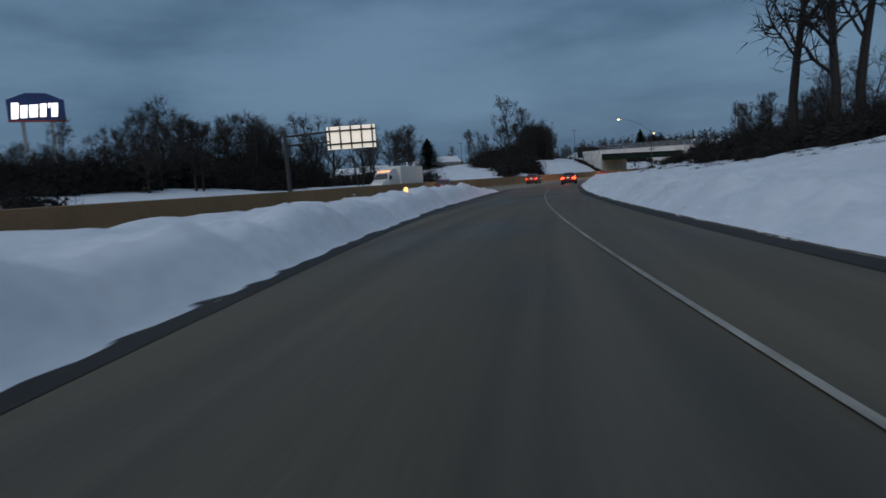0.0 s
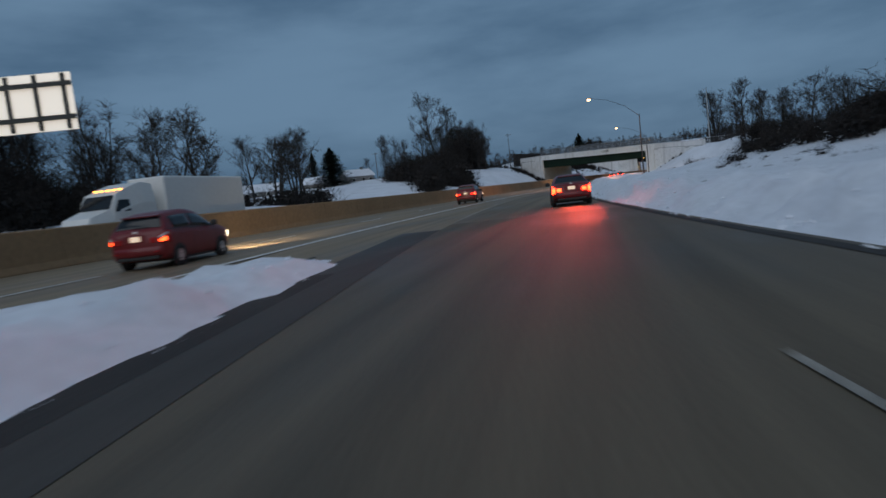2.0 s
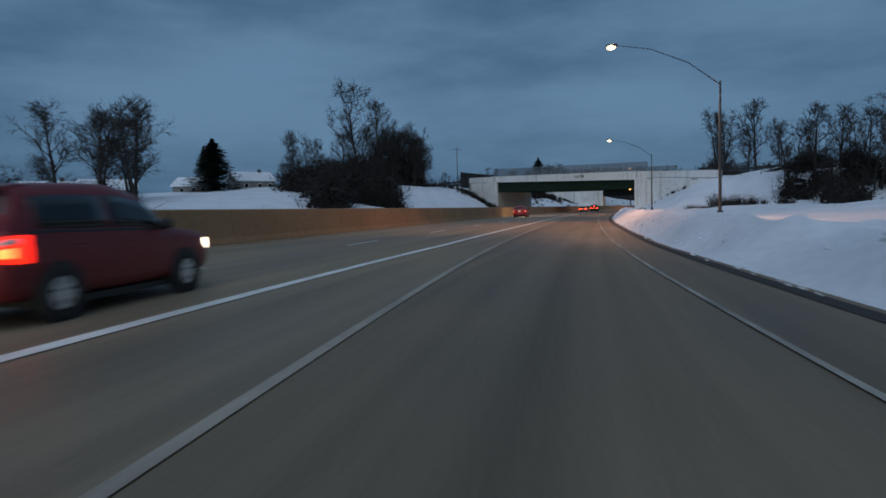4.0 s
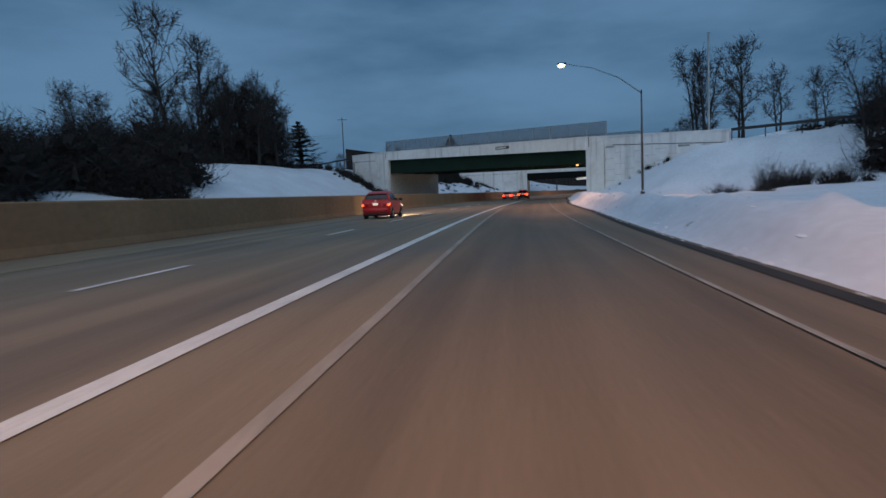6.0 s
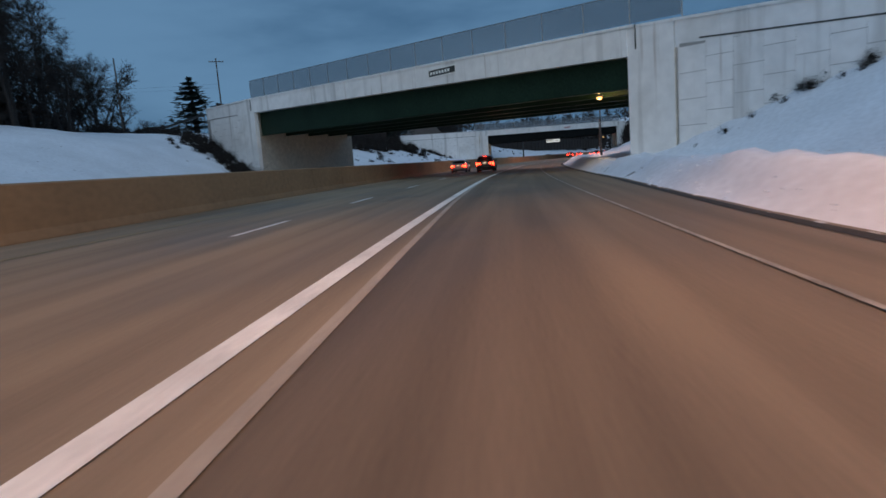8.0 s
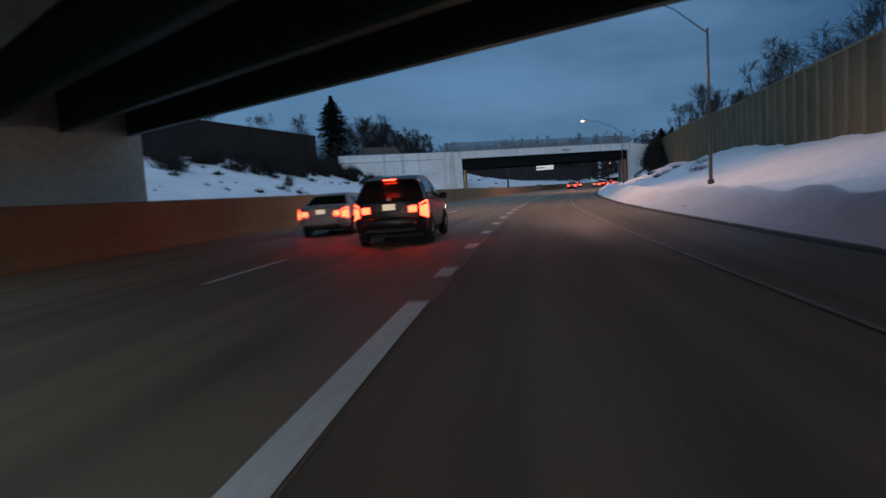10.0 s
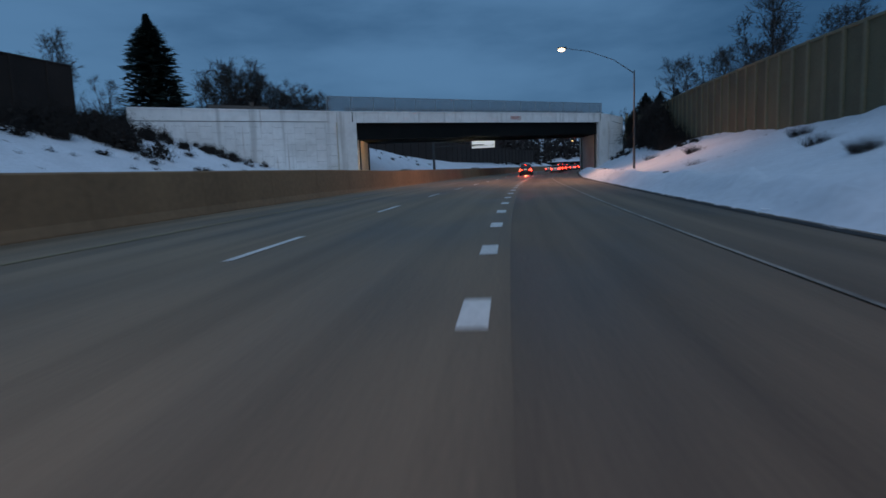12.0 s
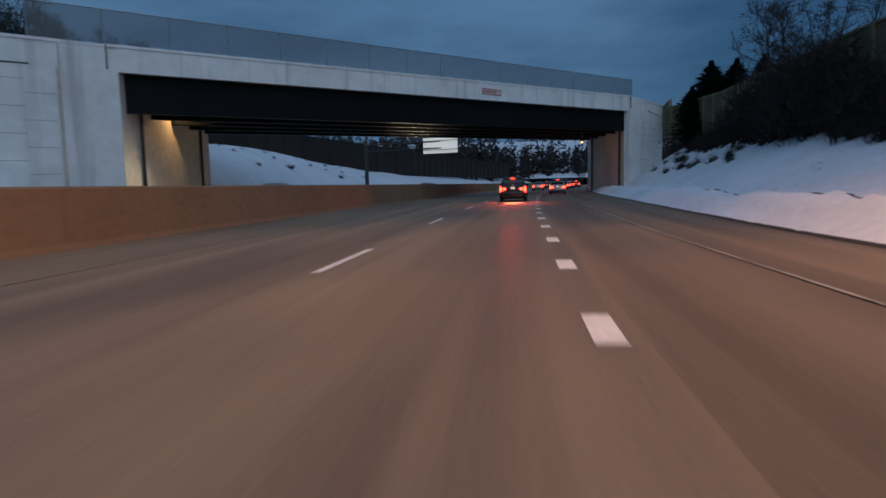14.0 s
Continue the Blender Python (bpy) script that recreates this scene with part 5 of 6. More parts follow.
for x, y, h in ((114, 415, 15), (117, 418, 13), (111, 422, 14), (122, 420, 12), (126, 424, 11), (130, 425, 10), (115, 424, 14), (119, 414, 13), (112, 417, 15), (121, 428, 12), (125, 418, 12), (133, 430, 11), (129, 420, 12), (134, 424, 11), (88, 372, 9), (80, 366, 9), (70, 360, 9)):
    plant(rnd.choice(TREES), x, y, h * 1.05, rnd, 1.1)


build_thickets()


# ---- far woods all round, on a low wooded hill ahead ----
def hill_height(b, d):
    b = (b + math.pi) % (2 * math.pi) - math.pi
    across = smooth((b + 0.7) / 0.5) * smooth((1.75 - b) / 0.4)
    rise = 14.0 + 12.0 * smooth((b + 0.04) / 0.14) * smooth((1.25 - b) / 0.4)
    return 3.5 + rise * across * smooth((d - 400) / 110) * smooth((760 - d) / 120)


def far_hill():
    verts, faces, n = [], [], 9
    angles = [-0.75 + 2.55 * k / 60 for k in range(61)]
    for b in angles:
        for j in range(n):
            d = 395 + 370 * j / (n - 1)
            verts.append((90 + math.sin(b) * d, 230 + math.cos(b) * d, hill_height(b, d)))
    for i in range(60):
        for j in range(n - 1):
            a = i * n + j
            faces.append((a, a + 1, a + n + 1, a + n))
    me = bpy.data.meshes.new("far_hill")
    me.from_pydata(verts, [], faces)
    me.materials.append(M_SNOWGROUND)
    me.polygons.foreach_set("use_smooth", [True] * len(me.polygons))
    tagged(new("far_hill", me), "low snowy hill under distant leafless woods", "hill", kind="structure")


far_hill()


def far_woods():
    r = random.Random(9)
    verts, faces = [], []
    for k in range(1900):
        b = r.uniform(0, 2 * math.pi) if k % 2 else r.uniform(-0.5, 1.5)
        d = r.uniform(420, 640)
        x, y = 90 + math.sin(b) * d, 230 + math.cos(b) * d
        h, z0 = r.uniform(9, 17), hill_height(b, d)
        for j in range(22):
            a, q = r.uniform(0, 6.28), r.uniform(0.15, 1.0)
            w = 3.2 * (1.15 - q) + 0.8
            p = Vector((x + math.cos(a) * w * r.random(), y + math.sin(a) * w * r.random(), z0 + h * q * 0.75))
            n = len(verts)
            verts += [tuple(p + Vector((r.uniform(-1, 1), r.uniform(-1, 1), r.uniform(-0.6, 1.2))) * (0.9 + 0.9 * (1 - q))) for _ in range(3)]
            faces.append((n, n + 1, n + 2))
        n = len(verts)
        verts += [(x - 0.3, y, z0 - 2), (x + 0.3, y, z0 - 2), (x, y, z0 + h * 0.8)]
        faces.append((n, n + 1, n + 2))
    me = bpy.data.meshes.new("far_woods")
    me.from_pydata(verts, [], faces)
    me.materials.append(M_TWIG)
    tagged(new("far_woods", me), "distant dark leafless woods on the horizon", "woods", kind="stuff")


far_woods()


def woods_ahead():
    """Leafless wood closing the valley where the highway bends away."""
    r = random.Random(14)
    verts, faces = [], []
    for k in range(2600):
        s, lat = r.uniform(550, 720), r.uniform(-150, 130)
        if s < 655 and -36 < lat < 26:
            continue
        p0, h = at(s, lat), r.uniform(13, 20)
        for j in range(34):
            a, q = r.uniform(0, 6.28), r.uniform(0.02, 1.0)
            w = 3.2 * (1.15 - q) + 0.9
            p = p0 + Vector((math.cos(a) * w * r.random(), math.sin(a) * w * r.random(), 0.5 + h * q))
            n = len(verts)
            verts += [tuple(p + Vector((r.uniform(-1, 1), r.uniform(-1, 1), r.uniform(-0.6, 1.2))) * (1.0 + 1.5 * (1 - q))) for _ in range(3)]
            faces.append((n, n + 1, n + 2))
        n = len(verts)
        verts += [(p0.x - 0.3, p0.y, 0), (p0.x + 0.3, p0.y, 0), (p0.x, p0.y, h)]
        faces.append((n, n + 1, n + 2))
    me = bpy.data.meshes.new("woods")
    me.from_pydata(verts, [], faces)
    me.materials.append(M_TWIG)
    tagged(new("woods", me), "dark leafless woods where the highway bends away", "woods", kind="stuff")


woods_ahead()


# ---- vehicles ----
def wheel(root, x, y, r, side):
    bm = bmesh.new()
    prof = ((-0.10, r * 0.62), (-0.11, r * 0.9), (-0.08, r), (0.08, r), (0.11, r * 0.9), (0.10, r * 0.62))
    n = 20
    rings = [[bm.verts.new((x + a, y + b * math.cos(2 * math.pi * k / n), r + b * math.sin(2 * math.pi * k / n))) for a, b in prof] for k in range(n)]
    for k in range(n):
        for j in range(len(prof) - 1):
            bm.faces.new((rings[k][j], rings[(k + 1) % n][j], rings[(k + 1) % n][j + 1], rings[k][j + 1]))
    w = part("wheel", bm, M_TYRE, root, "black tyre", True)
    bm = bmesh.new()
    bmesh.ops.create_cone(bm, cap_ends=True, segments=16, radius1=r * 0.63, radius2=r * 0.58, depth=0.12)
    bm.transform(Matrix.Translation((x + side * 0.03, y, r)) @ Matrix.Rotation(radians(90), 4, "Y"))
    part("rim", bm, M_RIM, w)
    bm = bmesh.new()
    for k in range(5):
        a = 2 * math.pi * k / 5
        b2 = boxes((x + side * 0.09 - 0.012, x + side * 0.09 + 0.012, -0.016, 0.016, 0.10, r * 0.5))
        b2.transform(Matrix.Translation((0, y, r)) @ Matrix.Rotation(a, 4, "X"))
        me = bpy.data.meshes.new("tmp")
        b2.to_mesh(me)
        b2.free()
        bm.from_mesh(me)
        bpy.data.meshes.remove(me)
    part("spokes", bm, M_TRIM, w)


HATCH = [(0.0, 0.50, 0.84, 0.90, 0.66, 0.56), (0.07, 0.34, 0.90, 1.00, 0.80, 0.60), (0.15, 0.26, 0.96, 1.04, 0.85, 0.80), (0.46, 0.22, 0.98, 1.37, 0.87, 0.66), (0.95, 0.21, 0.97, 1.47, 0.87, 0.63), (1.75, 0.20, 0.95, 1.50, 0.875, 0.62), (2.35, 0.20, 0.94, 1.43, 0.875, 0.60), (3.20, 0.20, 0.93, 1.00, 0.865, 0.70), (3.85, 0.22, 0.82, 0.89, 0.84, 0.66), (4.15, 0.28, 0.64, 0.76, 0.74, 0.58), (4.22, 0.38, 0.55, 0.64, 0.62, 0.5)]
SUV = [(0.0, 0.55, 0.98, 1.05, 0.70, 0.62), (0.06, 0.40, 1.05, 1.18, 0.86, 0.70), (0.12, 0.32, 1.08, 1.16, 0.90, 0.84), (0.42, 0.30, 1.08, 1.63, 0.905, 0.70), (0.75, 0.30, 1.08, 1.70, 0.91, 0.68), (2.0, 0.28, 1.06, 1.74, 0.915, 0.69), (2.75, 0.28, 1.05, 1.62, 0.915, 0.66), (3.35, 0.28, 1.04, 1.12, 0.905, 0.76), (4.1, 0.30, 0.96, 1.02, 0.89, 0.72), (4.45, 0.36, 0.80, 0.90, 0.80, 0.64), (4.52, 0.45, 0.65, 0.72, 0.68, 0.55)]

HATCH = [(y, 0.2 + (a - 0.2) * 1.13, 0.2 + (b - 0.2) * 1.13, 0.2 + (c - 0.2) * 1.13, w, wr) for y, a, b, c, w, wr in HATCH]

SEDAN = [(0.0, 0.50, 0.86, 0.92, 0.68, 0.60), (0.07, 0.36, 0.93, 1.00, 0.82, 0.72), (0.62, 0.25, 0.97, 1.06, 0.87, 0.80), (1.22, 0.22, 0.98, 1.38, 0.88, 0.63), (1.75, 0.21, 0.97, 1.45, 0.88, 0.62), (2.35, 0.21, 0.96, 1.45, 0.88, 0.62), (2.85, 0.21, 0.95, 1.37, 0.88, 0.60), (3.55, 0.21, 0.94, 1.01, 0.87, 0.72), (4.2, 0.23, 0.84, 0.90, 0.85, 0.68), (4.5, 0.29, 0.66, 0.78, 0.76, 0.60), (4.57, 0.38, 0.57, 0.66, 0.64, 0.5)]


def eased(xs, ys):
    """A smooth curve through points that never swings past them."""
    xs, ys = np.array(xs, float), np.array(ys, float)
    h, m = np.diff(xs), np.diff(ys) / np.diff(xs)
    t = np.zeros(len(xs))
    t[0], t[-1] = m[0], m[-1]
    for i in range(1, len(xs) - 1):
        if m[i - 1] * m[i] > 0:
            a, b = 2 * h[i] + h[i - 1], h[i] + 2 * h[i - 1]
            t[i] = (a + b) / (a / m[i - 1] + b / m[i])

    def f(x):
        i = int(np.clip(np.searchsorted(xs, x) - 1, 0, len(h) - 1))
        u = (x - xs[i]) / h[i]
        return float((1 + 2 * u) * (1 - u) ** 2 * ys[i] + u * (1 - u) ** 2 * h[i] * t[i] + u * u * (3 - 2 * u) * ys[i + 1] + u * u * (u - 1) * h[i] * t[i + 1])
    return f


def skin(stations):
    """The body's surface: f(y, v, side), v from 0 at the sill over 3 at the shoulder to 6 at the middle of the roof."""
    cols = [eased([st[0] for st in stations], [st[k] for st in stations]) for k in range(1, 6)]

    def f(y, v, sg=1):
        zb, zs, zr, w, wr = [c(y) for c in cols]
        zm = zb + (zs - zb) * 0.45
        half = [(w * 0.86, zb), (w * 0.97, zb + 0.08), (w, zm), (w * 0.985, zs), (wr + (w - wr) * 0.18, zs + (zr - zs) * 0.78), (wr * 0.86, zr - 0.005), (wr * 0.4, zr + 0.015), (-wr * 0.4, zr + 0.015)]
        half = [half[0]] + half
        i = min(5, int(v))
        u = v - i
        a, b, c, d = (Vector(half[i + k]) for k in range(4))
        q = 0.5 * (2 * b + (c - a) * u + (2 * a - 5 * b + 4 * c - d) * u * u + (3 * b - a - 3 * c + d) * u ** 3)
        q = q.lerp(b.lerp(c, u), 0.45)
        return Vector((sg * q.x, y, q.y))
    return f


def shell(f, ys, cols, off, deep=0.03):
    """A sheet laid on the surface f: rows at ys, columns of (side, v), raised by off, with a rim that goes down into the body."""
    bm = bmesh.new()
    outer, inner = [], []
    for y in ys:
        a, b = [], []
        for sg, v in cols:
            p = f(y, v, sg)
            du = f(y + 0.02, v, sg) - f(y - 0.02, v, sg)
            dv = f(y, min(6, v + 0.05), sg) - f(y, max(0, v - 0.05), sg)
            n = du.cross(dv).normalized()
            if n.dot(p - Vector((0, y, 0.75))) < 0:
                n = -n
            a.append(bm.verts.new(p + n * off))
            b.append(bm.verts.new(p - n * deep))
        outer.append(a)
        inner.append(b)
    for i in range(len(ys) - 1):
        for k in range(len(cols) - 1):
            bm.faces.new((outer[i][k], outer[i][k + 1], outer[i + 1][k + 1], outer[i + 1][k]))
    rim = [(i, 0) for i in range(len(ys))] + [(len(ys) - 1, k) for k in range(1, len(cols))] + [(i, len(cols) - 1) for i in range(len(ys) - 2, -1, -1)] + [(0, k) for k in range(len(cols) - 2, 0, -1)]
    for (a, b), (c, d) in zip(rim, rim[1:] + rim[:1]):
        bm.faces.new((outer[a][b], outer[c][d], inner[c][d], inner[a][b]))
    bmesh.ops.recalc_face_normals(bm, faces=bm.faces[:])
    return bm


def span(a, b, n):
    return [a + (b - a) * k / (n - 1) for k in range(n)]


def pane(quads, material, root, name="window", thick=0.006):
    bm = bmesh.new()
    for q in quads:
        n = (q[1] - q[0]).cross(q[2] - q[0]).normalized() * thick
        a = [bm.verts.new(p + n) for p in q]
        b = [bm.verts.new(p - n) for p in q]
        bm.faces.new(a)
        bm.faces.new(b[::-1])
        for k in range(len(q)):
            bm.faces.new((a[k], b[k], b[(k + 1) % len(q)], a[(k + 1) % len(q)]))
    return part(name, bm, material, root)


def car(stations, paint, m, label, category, tail, wheel_y, r, signal=None):
    root = thing(category.replace(" ", "_"), m, label, category, "cars on the road")
    S, low = stations, stations is SEDAN
    f = skin(S)
    vs = span(0, 6, 19)
    ys = sorted(set([st[0] for st in S] + span(S[0][0], S[-1][0], 34)))
    part("body", loft([[f(y, v) for v in vs] + [f(y, v, -1) for v in reversed(vs)] for y in ys]), paint, root, smooth_shade=True)
    roof = [i for i, st in enumerate(S) if st[3] - st[2] > 0.3]
    i0, i1 = roof[0], roof[-1]
    back, front = S[i0][0], S[i1 + 1][0]
    mid = (back + S[i1][0]) / 2 + 0.25
    both = [(1, v) for v in span(4.75, 6, 7)] + [(-1, v) for v in span(6, 4.75, 7)]
    part("rear_window", shell(f, span(S[i0 - 1][0] + 0.03, back - 0.03, 6), both, 0.008), M_GLASS, root, smooth_shade=True)
    part("windscreen", shell(f, span(S[i1][0] + 0.10, front - 0.06, 7), both, 0.008), M_GLASS, root, smooth_shade=True)
    for sg in (1, -1):
        side = [(sg, v) for v in span(3.14, 3.96, 4)]
        part("side_window", shell(f, span(back + 0.16, mid - 0.04, 8), side, 0.008), M_GLASS, root, smooth_shade=True)
        part("side_window", shell(f, span(mid + 0.04, front - 0.34, 10), side, 0.008), M_GLASS, root, smooth_shade=True)
        part("window_trim", shell(f, span(back - 0.05, front - 0.25, 16), [(sg, 3.04), (sg, 3.10)], 0.010), M_TRIM, root)
        # light clusters, mirror, handles, wheels
        y, zb, zs, zr, w, wr = S[2]
        lens = part("tail_light", shell(f, span(0.02, 0.40, 7), [(sg, v) for v in span(2.25 if tail is not M_BRAKE else 2.0, 3.0, 5)], 0.016), M_LENS if signal else tail, root, "red tail light cluster", True)
        a, b = sorted((sg * (S[0][4] - 0.22), sg * (S[0][4] - 0.01)))
        part("rear_lens", boxes((a, b, -0.022, 0.05, S[0][2] - 0.17, S[0][2] - 0.01), bevel=0.02), M_LENS if signal else tail, lens, "red lens on the rear face")
        part("bulb", shell(f, span(0.03, 0.17, 5), [(sg, v) for v in span(2.38, 2.64, 4)], 0.024), signal or M_CORE, lens, "bright amber bulb", True)
        part("reversing_lens", shell(f, span(0.025, 0.26, 5), [(sg, v) for v in span(2.74, 2.90, 4)], 0.022), M_REFLEX, lens, "pale unlit lens strip", True)
        x0, x1 = sorted((sg * 0.58, sg * 0.69))
        part("reflector", boxes((x0, x1, -0.075, 0.0, S[1][1] + 0.12, S[1][1] + 0.17), bevel=0.01), M_LENS, root, "small red reflector")
        yf = S[-2][0]
        part("headlight", shell(f, span(yf - 0.16, yf + 0.04, 5), [(sg, v) for v in span(2.55, 2.9, 4)], 0.014), M_HEAD, root, "lit headlight", True)
        mi = S[i1 + 1]
        part("door_mirror", boxes((sg * 0.99 - 0.12, sg * 0.99 + 0.10, mi[0] - 0.46, mi[0] - 0.29, mi[2] + 0.03, mi[2] + 0.20), bevel=0.05), M_TRIM, root, "black door mirror")
        for yy in (mid - 0.62, mid + 0.42):
            q = f(yy, 2.72, sg)
            part("door_handle", boxes((q.x - 0.02, q.x + 0.02, yy - 0.09, yy + 0.09, q.z - 0.018, q.z + 0.018), bevel=0.012), paint, root)
        for yy in (back + 0.30, mid, front - 0.10):
            part("door_gap", shell(f, [yy, yy + 0.016], [(sg, v) for v in span(0.6, 3.0, 6)], 0.002), M_TRIM, root)
        for yy in wheel_y:
            bm = bmesh.new()
            bmesh.ops.create_cone(bm, cap_ends=True, segments=28, radius1=r * 1.16, radius2=r * 1.16, depth=0.05)
            bm.transform(Matrix.Translation((sg * (S[5][4] - 0.018), yy, r)) @ Matrix.Rotation(radians(90), 4, "Y"))
            part("wheel_arch", bm, M_TRIM, root)
            wheel(root, sg * (S[5][4] - 0.070), yy, r, sg)
    x = S[i0][5] * 0.86
    part("roof_spoiler", loft([[Vector((a, b, c)) for b, c in ((back - 0.13, S[i0][3] - 0.015), (back - 0.13, S[i0][3] + 0.015), (back + 0.26, S[i0][3] + 0.075), (back + 0.26, S[i0][3] + 0.02))] for a in span(-x, x, 6)]), paint, root)
    if not low:
        part("rear_wiper", boxes((-0.02, 0.36, S[2][0] - 0.035, S[2][0] - 0.01, S[2][3] + 0.06, S[2][3] + 0.08)), M_TRIM, root)
    zp = S[1][2] - 0.10
    part("plate_recess", boxes((-0.34, 0.34, -0.012, 0.06, zp - 0.11, zp + 0.13), bevel=0.02), paint, root)
    part("number_plate", boxes((-0.16, 0.16, -0.022, 0.03, zp - 0.07, zp + 0.08), bevel=0.006), M_PLATE, root, "pale number plate with a warm glow of its own")
    part("badge", boxes((-0.06, 0.06, 0.0, 0.06, zp + 0.16, zp + 0.23), bevel=0.02), M_REFLEX, root, "small chrome badge")
    zb = S[1][1]
    wb = S[2][4]
    hull = [[Vector((a, b - c, z)) for a, b in ((-wb * 0.985, 0.34), (-wb * 0.97, 0.12), (-wb * 0.80, -0.035), (0, -0.07), (wb * 0.80, -0.035), (wb * 0.97, 0.12), (wb * 0.985, 0.34))] for z, c in ((zb + 0.02, -0.05), (zb + 0.08, -0.005), (zb + 0.20, 0.0), (zb + 0.28, -0.02), (zb + 0.31, -0.07))]
    part("bumper", loft(hull), paint, root, smooth_shade=True)
    part("rear_valance", boxes((-0.66, 0.66, -0.02, 0.20, zb - 0.08, zb + 0.05), bevel=0.03), M_TRIM, root, "black lower valance")
    if tail is M_BRAKE:
        part("brake_light", boxes((-0.17, 0.17, 0.02, 0.12, 0.90, 0.96)) if low else boxes((-0.16, 0.16, back - 0.16, back - 0.10, S[i0][3] - 0.02, S[i0][3] + 0.012)), tail, root, "high brake light")
    part("sill", boxes((-0.80, 0.80, 0.75, 3.35, 0.17, 0.26)), M_TRIM, root)
    return root


def on_road(s, lat, turned=0.0, z=0.01):
    p = at(s, lat, z)
    return Matrix.Translation(p) @ Matrix.Rotation(radians(turn(s) + turned), 4, "Z")


def beams(m, power=220, front=4.4):
    for x in (-0.55, 0.55):
        d = bpy.data.lights.new("headlight_beam", "SPOT")
        d.energy, d.color, d.spot_size, d.spot_blend, d.shadow_soft_size = power, (1.0, 0.82, 0.52), radians(62), 0.7, 0.08
        ob = new("headlight_beam", d)
        ob.matrix_world = m @ look((x, front, 0.68), (x * 1.3, front + 11.0, 0.05))


m_red = on_road(189.6, T(189.6) - 5.95)
car(HATCH, M_RED, m_red, "bright red hatchback with lit tail lights", "hatchback car", M_TAIL, (0.78, 3.38), 0.31, M_HOTTAIL)
beams(m_red, 4200)
m_dark = on_road(67.6, T(67.6) - 3.15, 0, EH(67.6) + 0.01)
car(HATCH, M_DARKRED, m_dark, "dark red hatchback with lit tail lights", "hatchback car", M_TAIL, (0.78, 3.38), 0.31, M_HOTTAIL)
beams(m_dark, 2200)
m_lead = on_road(80.0, 2.6)
car(SEDAN, M_DARKRED, m_lead, "dark red saloon car with bright brake lights", "saloon car", M_BRAKE, (0.95, 3.65), 0.31)
m_hwy = on_road(108.0, T(108) - 2.0)
first_dark = car(SUV, M_DARKRED, m_hwy, "dark red utility car with lit tail lights", "utility car", M_TAIL, (0.85, 3.6), 0.35)
m_q = on_road(401.0, T(401) - 1.7)
queue = car(SUV, M_BLACKCAR, m_q, "black utility car with bright brake lights", "utility car", M_BRAKE, (0.85, 3.6), 0.35)


def tail_glow(m, power):
    d = bpy.data.lights.new("brake_light_glow", "SPOT")
    d.energy, d.color, d.spot_size, d.spot_blend, d.shadow_soft_size = power, (1.0, 0.10, 0.04), radians(150), 0.8, 0.3
    new("brake_light_glow", d).matrix_world = m @ look((0, -0.12, 0.85), (0, -14, 0.0))


tail_glow(m_q, 1300)
tail_glow(m_lead, 230)
# Added red spot without a real source, tinting the snow island pink.
d_snow_tint = bpy.data.lights.new("brake_light_glow", "SPOT")
d_snow_tint.energy, d_snow_tint.color, d_snow_tint.spot_size, d_snow_tint.spot_blend, d_snow_tint.shadow_soft_size = 5200, (1.0, 0.14, 0.09), radians(27), 1.0, 1.4
new("brake_light_glow", d_snow_tint).matrix_world = m_lead @ look((0, -0.12, 0.9), (-11.0, -48, 0.5))
saloon = car(SEDAN, M_SILVER, on_road(428.0, T(428) + 1.9), "silver saloon car with bright brake lights", "saloon car", M_BRAKE, (0.95, 3.65), 0.31)
compact = car(HATCH, M_DARKBLUE, on_road(448.0, T(448) - 5.7), "dark blue hatchback with bright brake lights", "hatchback car", M_BRAKE, (0.78, 3.38), 0.31)
for model, s, lat in ((queue, 440, T(440) + 1.9), (compact, 456, T(456) + 1.8), (saloon, 462, T(462) - 1.9), (queue, 470, T(470) + 1.9), (compact, 486, T(486) - 1.9), (saloon, 489, T(489) + 1.8), (queue, 500, T(500) + 1.8), (saloon, 514, T(514) - 5.7), (queue, 521, T(521) + 1.9), (compact, 545, T(545) - 2.0)):
    copy_thing(model, on_road(s, lat))
copy_thing(queue, on_road(270, T(270) - 2.1))
copy_thing(saloon, on_road(275.5, T(275) - 5.8))
oncoming = car(SUV, M_SILVER, on_road(447, W(447) - 6.2, 180), "silver utility car with lit headlights, oncoming", "utility car", M_TAIL, (0.85, 3.6), 0.35)
beams(on_road(447, W(447) - 6.2, 180), 2500, 4.7)
copy_thing(oncoming, on_road(463, W(463) - 9.5, 180))
copy_thing(oncoming, on_road(408, W(408) - 11.0, 180))
beams(on_road(408, W(408) - 11.0, 180), 3000, 4.7)
dark_on = car(SUV, M_BLACKCAR, on_road(236, W(236) - 9.5, 180), "black utility car beyond the median barrier", "utility car", M_TAIL, (0.85, 3.6), 0.35)
copy_thing(dark_on, on_road(262, W(262) - 6.0, 180))


